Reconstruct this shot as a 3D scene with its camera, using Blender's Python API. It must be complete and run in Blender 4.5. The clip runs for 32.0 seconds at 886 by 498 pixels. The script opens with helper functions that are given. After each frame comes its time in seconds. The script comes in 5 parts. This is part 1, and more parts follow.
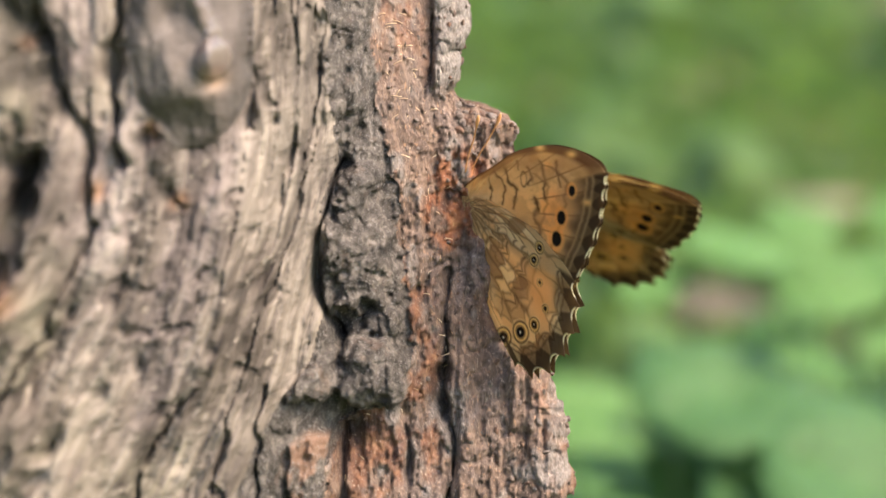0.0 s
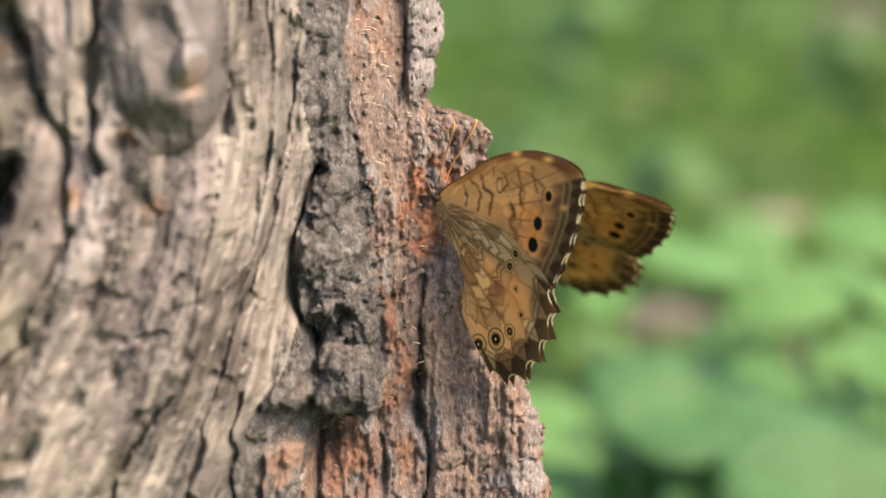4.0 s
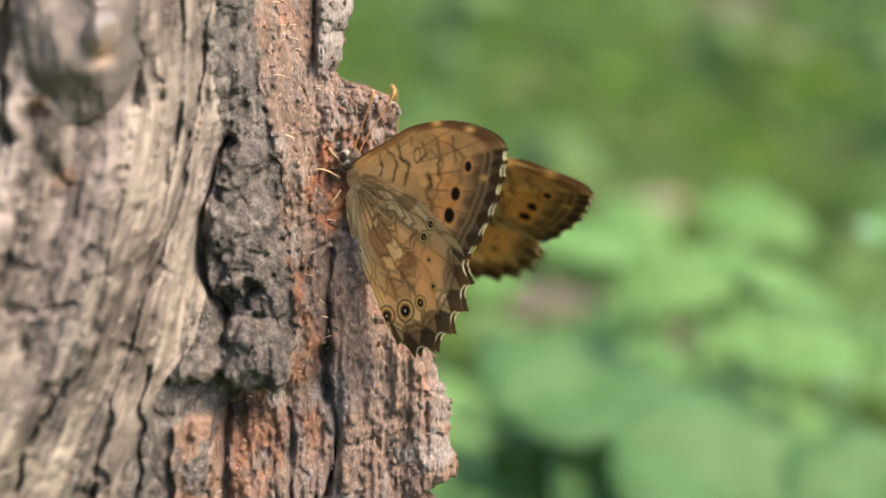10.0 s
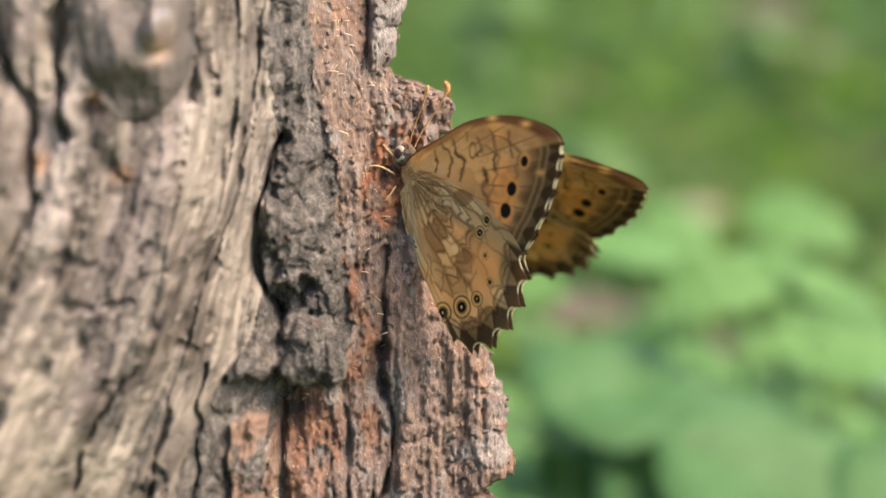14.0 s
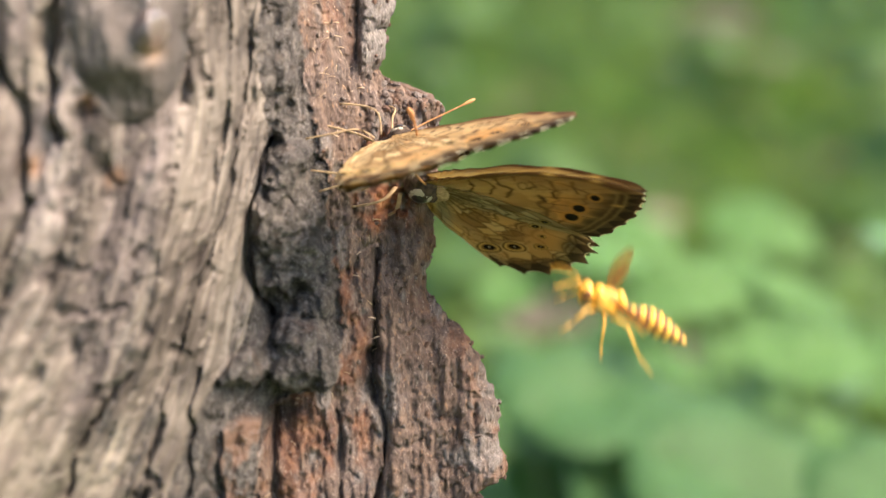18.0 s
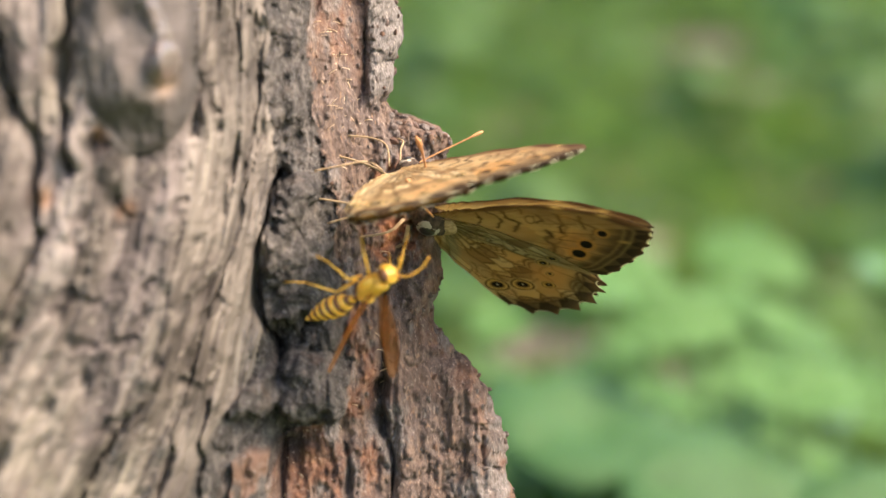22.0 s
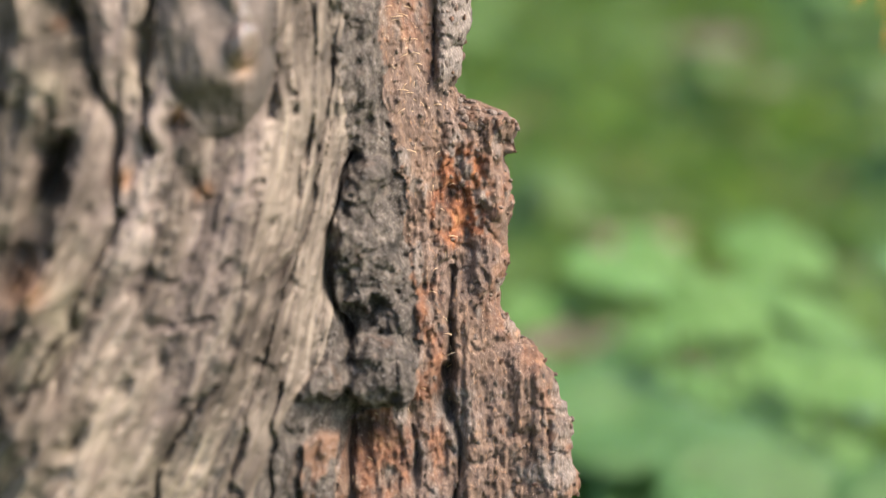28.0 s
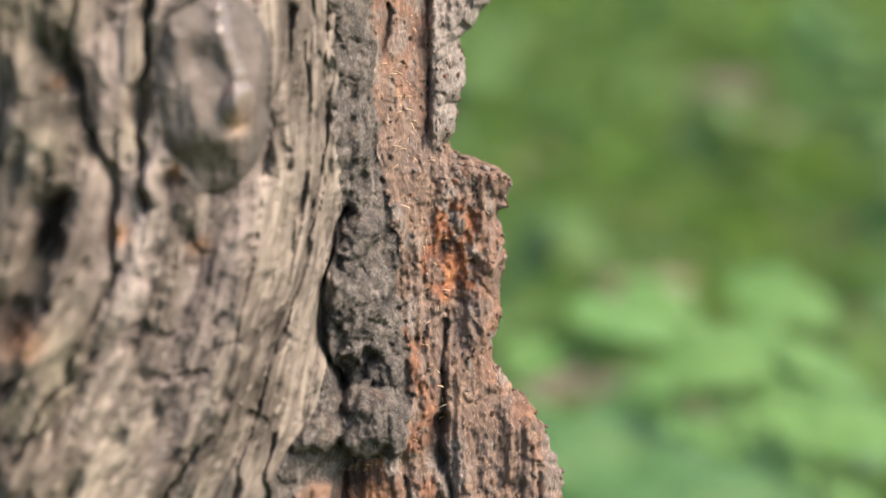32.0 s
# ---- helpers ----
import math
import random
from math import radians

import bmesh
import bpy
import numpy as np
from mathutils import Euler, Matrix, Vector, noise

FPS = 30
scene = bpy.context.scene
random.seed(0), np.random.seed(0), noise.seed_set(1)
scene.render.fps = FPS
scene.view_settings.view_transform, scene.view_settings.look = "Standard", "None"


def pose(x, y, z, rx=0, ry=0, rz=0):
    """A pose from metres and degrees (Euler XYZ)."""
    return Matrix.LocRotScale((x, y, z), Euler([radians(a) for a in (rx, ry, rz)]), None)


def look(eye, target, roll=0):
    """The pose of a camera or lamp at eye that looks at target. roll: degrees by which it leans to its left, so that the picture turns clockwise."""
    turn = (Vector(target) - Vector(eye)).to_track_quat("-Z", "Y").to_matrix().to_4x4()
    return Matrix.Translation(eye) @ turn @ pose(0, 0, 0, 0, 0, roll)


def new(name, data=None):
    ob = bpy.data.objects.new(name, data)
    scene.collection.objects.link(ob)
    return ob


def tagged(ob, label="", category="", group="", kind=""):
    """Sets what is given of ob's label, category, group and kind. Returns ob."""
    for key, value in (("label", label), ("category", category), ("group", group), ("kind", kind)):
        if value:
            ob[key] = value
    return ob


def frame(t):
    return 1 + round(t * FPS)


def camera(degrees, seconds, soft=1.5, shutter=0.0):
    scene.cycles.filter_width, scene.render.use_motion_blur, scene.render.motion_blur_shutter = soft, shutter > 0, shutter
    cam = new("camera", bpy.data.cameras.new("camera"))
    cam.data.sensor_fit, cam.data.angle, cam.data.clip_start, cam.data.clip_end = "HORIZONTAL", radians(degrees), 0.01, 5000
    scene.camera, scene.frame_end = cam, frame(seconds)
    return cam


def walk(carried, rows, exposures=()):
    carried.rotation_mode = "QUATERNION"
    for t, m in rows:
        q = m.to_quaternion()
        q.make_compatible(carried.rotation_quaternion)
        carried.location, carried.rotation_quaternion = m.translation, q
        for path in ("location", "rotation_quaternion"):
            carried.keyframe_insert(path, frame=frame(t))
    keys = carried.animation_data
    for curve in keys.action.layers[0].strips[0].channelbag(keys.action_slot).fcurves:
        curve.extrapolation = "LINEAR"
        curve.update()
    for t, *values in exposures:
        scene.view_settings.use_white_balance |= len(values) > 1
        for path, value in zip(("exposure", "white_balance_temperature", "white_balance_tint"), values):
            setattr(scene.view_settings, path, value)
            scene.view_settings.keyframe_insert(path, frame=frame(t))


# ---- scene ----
# one slow hand-held take with a long lens: seconds, eye, turn to the left, tilt, roll
cam = camera(19.0, 32.0, soft=1.5, shutter=0.5)
cam.data.dof.use_dof = True
cam.data.dof.focus_distance = 0.378
cam.data.dof.aperture_fstop = 13.5


def row(t, x, y, z, turn, tilt, roll):
    return t, pose(x, y, z, 90 + tilt, 0, turn) @ pose(0, 0, 0, 0, 0, roll)


walk(cam, [row(*r) for r in (
    (0, 0.0179, -0.3775, 0.4924, 2.53, -10.68, -0.65),
    (0.5, 0.0185, -0.3752, 0.4919, 2.56, -10.59, -0.76),
    (1, 0.0178, -0.3748, 0.4910, 2.48, -10.35, -0.72),
    (1.5, 0.0167, -0.3739, 0.4916, 2.15, -10.36, -0.64),
    (2, 0.0154, -0.3738, 0.4911, 1.80, -10.17, -0.53),
    (2.5, 0.0153, -0.3760, 0.4918, 1.70, -10.18, -0.39),
    (3, 0.0146, -0.3761, 0.4915, 1.39, -10.22, -0.40),
    (3.5, 0.0132, -0.3757, 0.4909, 1.32, -10.27, -0.54),
    (5.5, 0.0130, -0.3788, 0.4913, 0.57, -10.58, -0.19),
    (6, 0.0111, -0.3780, 0.4902, 0.06, -10.58, -0.35),
    (6.5, 0.0098, -0.3768, 0.4897, -0.30, -10.61, -0.33),
    (7, 0.0088, -0.3761, 0.4896, -0.60, -10.66, -0.05),
    (7.5, 0.0082, -0.3773, 0.4904, -0.80, -10.75, 0.29),
    (8, 0.0063, -0.3773, 0.4902, -1.13, -10.71, 0.32),
    (8.5, 0.0052, -0.3765, 0.4903, -1.38, -10.74, 0.46),
    (9, 0.0050, -0.3758, 0.4894, -1.56, -10.63, 0.31),
    (9.5, 0.0064, -0.3754, 0.4894, -1.65, -10.66, 0.29),
    (10, 0.0082, -0.3757, 0.4892, -1.53, -10.67, 0.31),
    (10.5, 0.0095, -0.3770, 0.4893, -1.43, -10.70, 0.42),
    (11, 0.0080, -0.3745, 0.4862, -1.56, -10.46, -0.52),
    (11.5, 0.0083, -0.3739, 0.4874, -1.29, -10.65, 0.08),
    (12, 0.0084, -0.3732, 0.4860, -1.20, -10.48, -0.37),
    (12.5, 0.0110, -0.3726, 0.4860, -0.62, -10.44, -0.28),
    (13, 0.0088, -0.3720, 0.4861, -0.49, -10.42, -0.34),
    (13.5, 0.0061, -0.3747, 0.4868, -0.65, -10.41, -0.24),
    (14, 0.0052, -0.3741, 0.4866, -0.77, -10.41, -0.22),
    (14.5, 0.0050, -0.3722, 0.4861, -0.65, -10.38, -0.21),
    (16.5, 0.0009, -0.3726, 0.4871, -1.47, -10.26, 0.34),
    (17, 0.0003, -0.3726, 0.4866, -1.65, -10.23, -0.00),
    (17.5, -0.0007, -0.3730, 0.4862, -1.83, -10.23, 0.03),
    (18, -0.0010, -0.3717, 0.4853, -1.93, -10.21, -0.27),
    (18.5, -0.0008, -0.3701, 0.4845, -2.08, -10.10, -0.41),
    (19, -0.0034, -0.3708, 0.4858, -2.42, -10.12, -0.16),
    (19.5, -0.0006, -0.3716, 0.4864, -2.18, -9.95, -0.01),
    (20, -0.0006, -0.3725, 0.4866, -2.10, -9.81, -0.07),
    (20.5, -0.0014, -0.3733, 0.4866, -2.19, -9.74, -0.12),
    (21, -0.0043, -0.3731, 0.4864, -2.38, -9.71, -0.20),
    (21.5, -0.0052, -0.3721, 0.4873, -2.39, -9.82, 0.26),
    (22, -0.0046, -0.3713, 0.4859, -2.32, -9.61, -0.12),
    (22.5, -0.0027, -0.3711, 0.4857, -2.03, -9.55, -0.10),
    (23, -0.0040, -0.3719, 0.4859, -2.08, -9.52, -0.19),
    (23.5, -0.0030, -0.3724, 0.4861, -2.01, -9.51, -0.13),
    (24, -0.0033, -0.3728, 0.4864, -2.06, -9.55, -0.09),
    (24.5, -0.0031, -0.3733, 0.4875, -1.94, -9.67, 0.54),
    (25, -0.0047, -0.3744, 0.4864, -1.93, -9.65, 0.02),
    (25.5, -0.0069, -0.3728, 0.4864, -1.97, -9.85, 0.25),
    (26, -0.0086, -0.3726, 0.4852, -1.86, -9.85, 0.10),
    (26.5, -0.0122, -0.3715, 0.4852, -2.04, -9.99, 0.23),
    (28.5, -0.0141, -0.3731, 0.4849, -2.41, -9.71, 0.47),
    (29, -0.0140, -0.3742, 0.4862, -2.38, -9.67, 0.81),
    (29.5, -0.0138, -0.3738, 0.4863, -2.35, -9.55, 0.66),
    (30, -0.0131, -0.3751, 0.4866, -2.32, -9.42, 0.76),
    (30.5, -0.0132, -0.3742, 0.4866, -2.34, -9.31, 0.71),
    (31, -0.0148, -0.3752, 0.4872, -2.66, -9.23, 0.82),
    (31.5, -0.0148, -0.3767, 0.4876, -2.59, -9.10, 0.76),
    (32, -0.0112, -0.3781, 0.4877, -1.96, -8.87, 0.61),
)], exposures=((0, 1.70, 7380, 16.0), (3, 1.70, 7380, 16.0), (8, 1.68, 7380, 16.0), (19, 1.66, 7380, 16.0), (26, 1.54, 7380, 16.0), (32, 1.50, 7380, 16.0)))

# ---- light: sun through the canopy, high and from the right, and the open sky ----
world = bpy.data.worlds.new("sky")
scene.world = world
world.use_nodes = True
wn = world.node_tree.nodes
sky = wn.new("ShaderNodeTexSky")
sky.sky_type = "NISHITA"
sky.sun_disc = False
SUN_EL, SUN_AZ = radians(50), radians(102)
sky.sun_elevation, sky.sun_rotation = SUN_EL, SUN_AZ
world.node_tree.links.new(sky.outputs["Color"], wn["Background"].inputs["Color"])
wn["Background"].inputs["Strength"].default_value = 0.15
sun = new("sun", bpy.data.lights.new("sun", "SUN"))
sun.data.energy = 3.3
sun.data.angle = radians(38)
sun.data.color = (1.0, 0.92, 0.79)
sun_way = Vector((math.sin(SUN_AZ) * math.cos(SUN_EL), math.cos(SUN_AZ) * math.cos(SUN_EL), math.sin(SUN_EL)))
sun.matrix_world = look(sun_way * 5, (0, 0, 0))


# ---- materials ----
class Mat:
    """A node material with short ways to add nodes."""

    def __init__(self, name, rough=0.8, spec=0.3):
        self.mat = bpy.data.materials.new(name)
        self.mat.use_nodes = True
        self.tree = self.mat.node_tree
        self.bsdf = self.tree.nodes["Principled BSDF"]
        self.bsdf.inputs["Roughness"].default_value = rough
        self.bsdf.inputs["Specular IOR Level"].default_value = spec
        self.coord = self.tree.nodes.new("ShaderNodeTexCoord").outputs["Object"]

    def link(self, a, b):
        self.tree.links.new(a, b)

    def scaled(self, sx, sy, sz, turn=0.0):
        n = self.tree.nodes.new("ShaderNodeMapping")
        n.inputs["Scale"].default_value = (sx, sy, sz)
        n.inputs["Rotation"].default_value = (0, radians(turn), 0)
        self.link(self.coord, n.inputs["Vector"])
        return n.outputs["Vector"]

    def stretched(self, vec, sx, sy, sz):
        n = self.tree.nodes.new("ShaderNodeMapping")
        n.inputs["Scale"].default_value = (sx, sy, sz)
        self.link(vec, n.inputs["Vector"])
        return n.outputs["Vector"]

    def noise(self, scale, detail=4, rough=0.6, vec=None, warp=0.0):
        n = self.tree.nodes.new("ShaderNodeTexNoise")
        n.inputs["Scale"].default_value, n.inputs["Detail"].default_value = scale, detail
        n.inputs["Roughness"].default_value, n.inputs["Distortion"].default_value = rough, warp
        self.link(vec or self.coord, n.inputs["Vector"])
        return n.outputs["Fac"]

    def attr(self, name, out="Fac"):
        n = self.tree.nodes.new("ShaderNodeAttribute")
        n.attribute_name = name
        return n.outputs[out]

    def island(self):
        return self.tree.nodes.new("ShaderNodeNewGeometry").outputs["Random Per Island"]

    def ramp(self, fac, stops):
        n = self.tree.nodes.new("ShaderNodeValToRGB")
        el = n.color_ramp.elements
        while len(el) < len(stops):
            el.new(0.5)
        for e, (p, c) in zip(el, stops):
            e.position, e.color = p, (*c, 1) if len(c) == 3 else c
        self.link(fac, n.inputs["Fac"])
        return n.outputs["Color"]

    def step(self, fac, lo, hi):
        n = self.tree.nodes.new("ShaderNodeMapRange")
        n.interpolation_type = "SMOOTHSTEP"
        n.inputs["From Min"].default_value, n.inputs["From Max"].default_value = lo, hi
        self.link(fac, n.inputs["Value"])
        return n.outputs["Result"]

    def math(self, op, a, b):
        n = self.tree.nodes.new("ShaderNodeMath")
        n.operation = op
        for i, v in enumerate((a, b)):
            if isinstance(v, (int, float)):
                n.inputs[i].default_value = v
            else:
                self.link(v, n.inputs[i])
        return n.outputs[0]

    def mix(self, fac, a, b, blend="MIX"):
        n = self.tree.nodes.new("ShaderNodeMix")
        n.data_type, n.blend_type = "RGBA", blend
        for socket, v in ((n.inputs[0], fac), (n.inputs[6], a), (n.inputs[7], b)):
            if isinstance(v, (int, float)):
                socket.default_value = v
            elif isinstance(v, tuple):
                socket.default_value = (*v, 1)
            else:
                self.link(v, socket)
        return n.outputs[2]

    def color(self, c):
        if isinstance(c, tuple):
            self.bsdf.inputs["Base Color"].default_value = (*c, 1)
        else:
            self.link(c, self.bsdf.inputs["Base Color"])
        return self

    def rough(self, fac):
        self.link(fac, self.bsdf.inputs["Roughness"])
        return self

    def bump(self, height, strength, distance):
        n = self.tree.nodes.new("ShaderNodeBump")
        n.inputs["Strength"].default_value, n.inputs["Distance"].default_value = strength, distance
        self.link(height, n.inputs["Height"])
        self.link(n.outputs["Normal"], self.bsdf.inputs["Normal"])
        return self

    def translucent(self, share, color):
        t = self.tree.nodes.new("ShaderNodeBsdfTranslucent")
        m = self.tree.nodes.new("ShaderNodeMixShader")
        if isinstance(color, tuple):
            t.inputs["Color"].default_value = (*color, 1)
        else:
            self.link(color, t.inputs["Color"])
        m.inputs[0].default_value = share
        self.link(self.bsdf.outputs[0], m.inputs[1])
        self.link(t.outputs[0], m.inputs[2])
        self.link(m.outputs[0], self.tree.nodes["Material Output"].inputs["Surface"])
        return self


def pale_wood_material():
    """Weathered grey-tan wood: tones that follow the grain, mauve-grey worn faces, a green-grey film and rusty specks."""
    m = Mat("weathered_wood", 0.8, 0.25)
    flow = m.attr("flow", "Vector")
    streak = m.noise(900, 4, 0.6, m.stretched(flow, 1, 1, 0.09), 0.4)
    fine = m.noise(3000, 4, 0.65, m.stretched(flow, 1, 1, 0.22))
    tone = m.math("ADD", m.attr("tone"), m.math("MULTIPLY", m.math("SUBTRACT", streak, 0.5), 0.9))
    col = m.ramp(tone, ((0.12, (0.0451, 0.0354, 0.0287)), (0.34, (0.113, 0.0898, 0.0738)), (0.52, (0.188, 0.155, 0.127)), (0.76, (0.301, 0.251, 0.203)), (0.98, (0.422, 0.357, 0.287))))
    worn = m.ramp(m.math("ADD", m.attr("tone"), m.math("MULTIPLY", m.math("SUBTRACT", m.noise(160, 4, 0.55, m.stretched(flow, 1, 1, 0.3), 0.6), 0.5), 0.8)),
                  ((0.18, (0.0826, 0.0648, 0.0602)), (0.44, (0.203, 0.162, 0.149)), (0.78, (0.324, 0.271, 0.245))))
    col = m.mix(m.math("MULTIPLY", m.attr("worn"), 0.8), col, worn)
    mottle = m.noise(620, 5, 0.7, m.stretched(flow, 1, 1, 0.55), 0.5)
    col = m.mix(m.math("MULTIPLY", m.step(mottle, 0.56, 0.70), 0.7), col, (0.079, 0.0602, 0.0512))
    col = m.mix(m.math("MULTIPLY", m.step(mottle, 0.44, 0.33), 0.6), col, (0.377, 0.316, 0.263))
    col = m.mix(m.math("MULTIPLY", m.attr("film"), m.step(m.noise(140, 5, 0.65), 0.38, 0.68)), col, (0.181, 0.159, 0.117))
    col = m.mix(m.attr("grey"), col, m.mix(m.step(m.noise(700, 5, 0.65, m.stretched(flow, 1, 1, 0.25)), 0.36, 0.64), (0.064, 0.0527, 0.0451), (0.226, 0.188, 0.155)))
    col = m.mix(m.attr("rust"), col, m.mix(m.step(m.noise(600, 3), 0.4, 0.6), (0.226, 0.113, 0.0678), (0.377, 0.203, 0.113)))
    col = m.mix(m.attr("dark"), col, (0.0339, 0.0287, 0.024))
    col = m.mix(m.math("MULTIPLY", m.step(fine, 0.6, 0.8), 0.3), col, (0.414, 0.362, 0.301))
    m.color(col)
    m.bump(m.math("ADD", m.math("SUBTRACT", streak, m.math("MULTIPLY", mottle, 0.8)), m.math("MULTIPLY", fine, 0.5)), 0.8, 0.0005)
    return m.mat


def grey_bark_material():
    """Dark grey, crumbly dead bark."""
    m = Mat("grey_bark", 0.85, 0.25)
    lump = m.noise(420, 6, 0.7, None, 0.3)
    fine = m.noise(2200, 5, 0.7)
    col = m.ramp(lump, ((0.34, (0.0278, 0.024, 0.0213)), (0.5, (0.0814, 0.0694, 0.061)), (0.66, (0.199, 0.169, 0.147))))
    col = m.mix(m.math("MULTIPLY", m.step(m.noise(230, 3), 0.58, 0.72), 0.35), col, (0.185, 0.12, 0.0879))
    col = m.mix(m.attr("rust"), col, (0.333, 0.176, 0.111))
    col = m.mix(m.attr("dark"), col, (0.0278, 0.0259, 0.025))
    col = m.mix(m.math("MULTIPLY", m.step(fine, 0.53, 0.69), 0.65), col, (0.305, 0.286, 0.269))
    m.color(col)
    m.bump(m.math("ADD", lump, m.math("MULTIPLY", fine, 0.7)), 1.0, 0.0008)
    return m.mat


def red_bark_material():
    """Reddish brown inner bark, flaky, with bright orange flecks and grey weathered skin."""
    m = Mat("inner_bark", 0.8, 0.3)
    grain = m.noise(620, 7, 0.68, m.scaled(1, 1, 0.3), 1.0)
    fine = m.noise(2600, 5, 0.7, m.scaled(1, 1, 0.35))
    broad = m.noise(95, 4, 0.6, m.scaled(1, 1, 0.6))
    col = m.ramp(grain, ((0.34, (0.05, 0.0333, 0.0267)), (0.5, (0.125, 0.0817, 0.0608)), (0.64, (0.25, 0.166, 0.121))))
    col = m.mix(m.math("MULTIPLY", m.step(broad, 0.47, 0.6), 0.65), col, m.mix(m.step(fine, 0.35, 0.65), (0.0791, 0.0575, 0.05), (0.208, 0.154, 0.131)))
    col = m.mix(m.math("MULTIPLY", m.step(m.noise(1100, 4, 0.65, m.scaled(1, 1, 0.5)), 0.6, 0.68), 0.55), col, (0.4, 0.225, 0.129))
    col = m.mix(m.attr("rust"), col, m.ramp(m.noise(480, 5, 0.7), ((0.36, (0.0709, 0.025, 0.015)), (0.5, (0.205, 0.0766, 0.0366)), (0.62, (0.333, 0.138, 0.0625)), (0.72, (0.55, 0.316, 0.15)))))
    col = m.mix(m.attr("grey"), col, m.mix(m.step(fine, 0.35, 0.65), (0.1, 0.0875, 0.0791), (0.275, 0.242, 0.217)))
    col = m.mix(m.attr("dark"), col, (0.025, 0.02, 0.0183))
    col = m.mix(m.math("MULTIPLY", m.step(fine, 0.58, 0.7), 0.55), col, (0.583, 0.448, 0.344))
    m.color(col)
    m.bump(m.math("ADD", m.math("MULTIPLY", broad, 1.5), fine), 0.8, 0.0005)
    return m.mat


def burl_material():
    """Smooth, worn mauve-grey burl with greenish stains and a polished nose."""
    m = Mat("burl", 0.55, 0.5)
    broad = m.noise(85, 3, 0.5, m.scaled(1, 1, 0.7), 0.3)
    fine = m.noise(1500, 4, 0.65, m.scaled(1, 1, 0.5))
    col = m.ramp(broad, ((0.34, (0.0347, 0.0272, 0.0228)), (0.5, (0.073, 0.0569, 0.0493)), (0.66, (0.126, 0.0999, 0.087))))
    col = m.mix(m.math("MULTIPLY", m.attr("film"), m.step(m.noise(300, 4), 0.3, 0.7)), col, (0.0537, 0.0474, 0.0347))
    col = m.mix(m.math("MULTIPLY", m.attr("grey"), 0.6), col, (0.171, 0.132, 0.117))
    col = m.mix(m.attr("rust"), col, (0.316, 0.196, 0.126))
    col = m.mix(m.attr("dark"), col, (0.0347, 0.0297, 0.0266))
    col = m.mix(m.math("MULTIPLY", m.step(fine, 0.5, 0.75), 0.35), col, (0.215, 0.177, 0.155))
    m.color(col)
    m.rough(m.math("SUBTRACT", 0.72, m.math("MULTIPLY", m.attr("grey"), 0.46)))
    m.bump(m.math("ADD", m.math("MULTIPLY", fine, 0.4), m.noise(350, 4, 0.55, m.scaled(1, 1, 0.5))), 0.22, 0.0005)
    return m.mat


def wing_material(name, share):
    m = Mat(name, 0.75, 0.2)
    pig = m.attr("pigment", "Color")
    scales = m.noise(9000, 3, 0.6)
    col = m.mix(m.step(scales, 0.3, 0.7), m.mix(0.12, pig, (0.05, 0.04, 0.03)), pig)
    m.color(col)
    m.bump(m.noise(5000, 3), 0.25, 0.00008)
    m.translucent(share, m.mix(1.0, col, (0.95, 0.945, 0.79), "MULTIPLY"))
    return m.mat


def plain(name, c1, c2, scale, rough=0.6, spec=0.4, bump=0.3, size=0.0003):
    m = Mat(name, rough, spec)
    n = m.noise(scale, 5, 0.6)
    m.color(m.ramp(n, ((0.3, c1), (0.7, c2))))
    if bump:
        m.bump(n, bump, size)
    return m.mat


def leaf_material(name, dark, light, share=0.4):
    m = Mat(name, 0.5, 0.35)
    base = m.ramp(m.noise(25, 4), ((0.35, dark), (0.65, light)))
    col = m.mix(m.math("MULTIPLY", m.island(), 0.35), base, light)
    m.color(col)
    m.bump(m.noise(120, 3), 0.3, 0.002)
    m.translucent(share, m.mix(0.5, col, (0.25, 0.5, 0.06)))
    return m.mat


PALE, GREY, RED, BURL = pale_wood_material(), grey_bark_material(), red_bark_material(), burl_material()
WING = wing_material("butterfly_wing", 0.62)
WING_UPPER = wing_material("butterfly_wing_upper", 0.5)
WING_UPPER.node_tree.nodes["Principled BSDF"].inputs["Alpha"].default_value = 0.4
FACE = plain("face_fur", (0.03, 0.024, 0.02), (0.13, 0.09, 0.065), 2200, 0.95, 0.1, 0.8)
THORAX = plain("thorax_fur", (0.25, 0.16, 0.08), (0.60, 0.42, 0.24), 2200, 0.95, 0.1, 0.9)
FUR = plain("body_fur", (0.10, 0.065, 0.035), (0.40, 0.27, 0.145), 2500, 0.95, 0.1, 0.8)
EYE = plain("eye", (0.012, 0.01, 0.01), (0.03, 0.025, 0.02), 900, 0.3, 0.5, 0)
EYE_RING = plain("eye_ring", (0.32, 0.27, 0.2), (0.5, 0.44, 0.34), 900, 0.7, 0.2, 0)
LEG_TAN = plain("leg_tan", (0.30, 0.19, 0.10), (0.50, 0.36, 0.2), 1500, 0.7, 0.3, 0)
ANTENNA = plain("antenna", (0.40, 0.17, 0.07), (0.60, 0.30, 0.12), 1500, 0.6, 0.3, 0)
FIBRE = plain("wood_fibre", (0.55, 0.36, 0.2), (0.8, 0.62, 0.42), 900, 0.6, 0.4, 0)
W_YELLOW = plain("wasp_yellow", (1.0, 0.45, 0.035), (1.0, 0.6, 0.11), 700, 0.4, 0.5, 0.2, 0.0001)
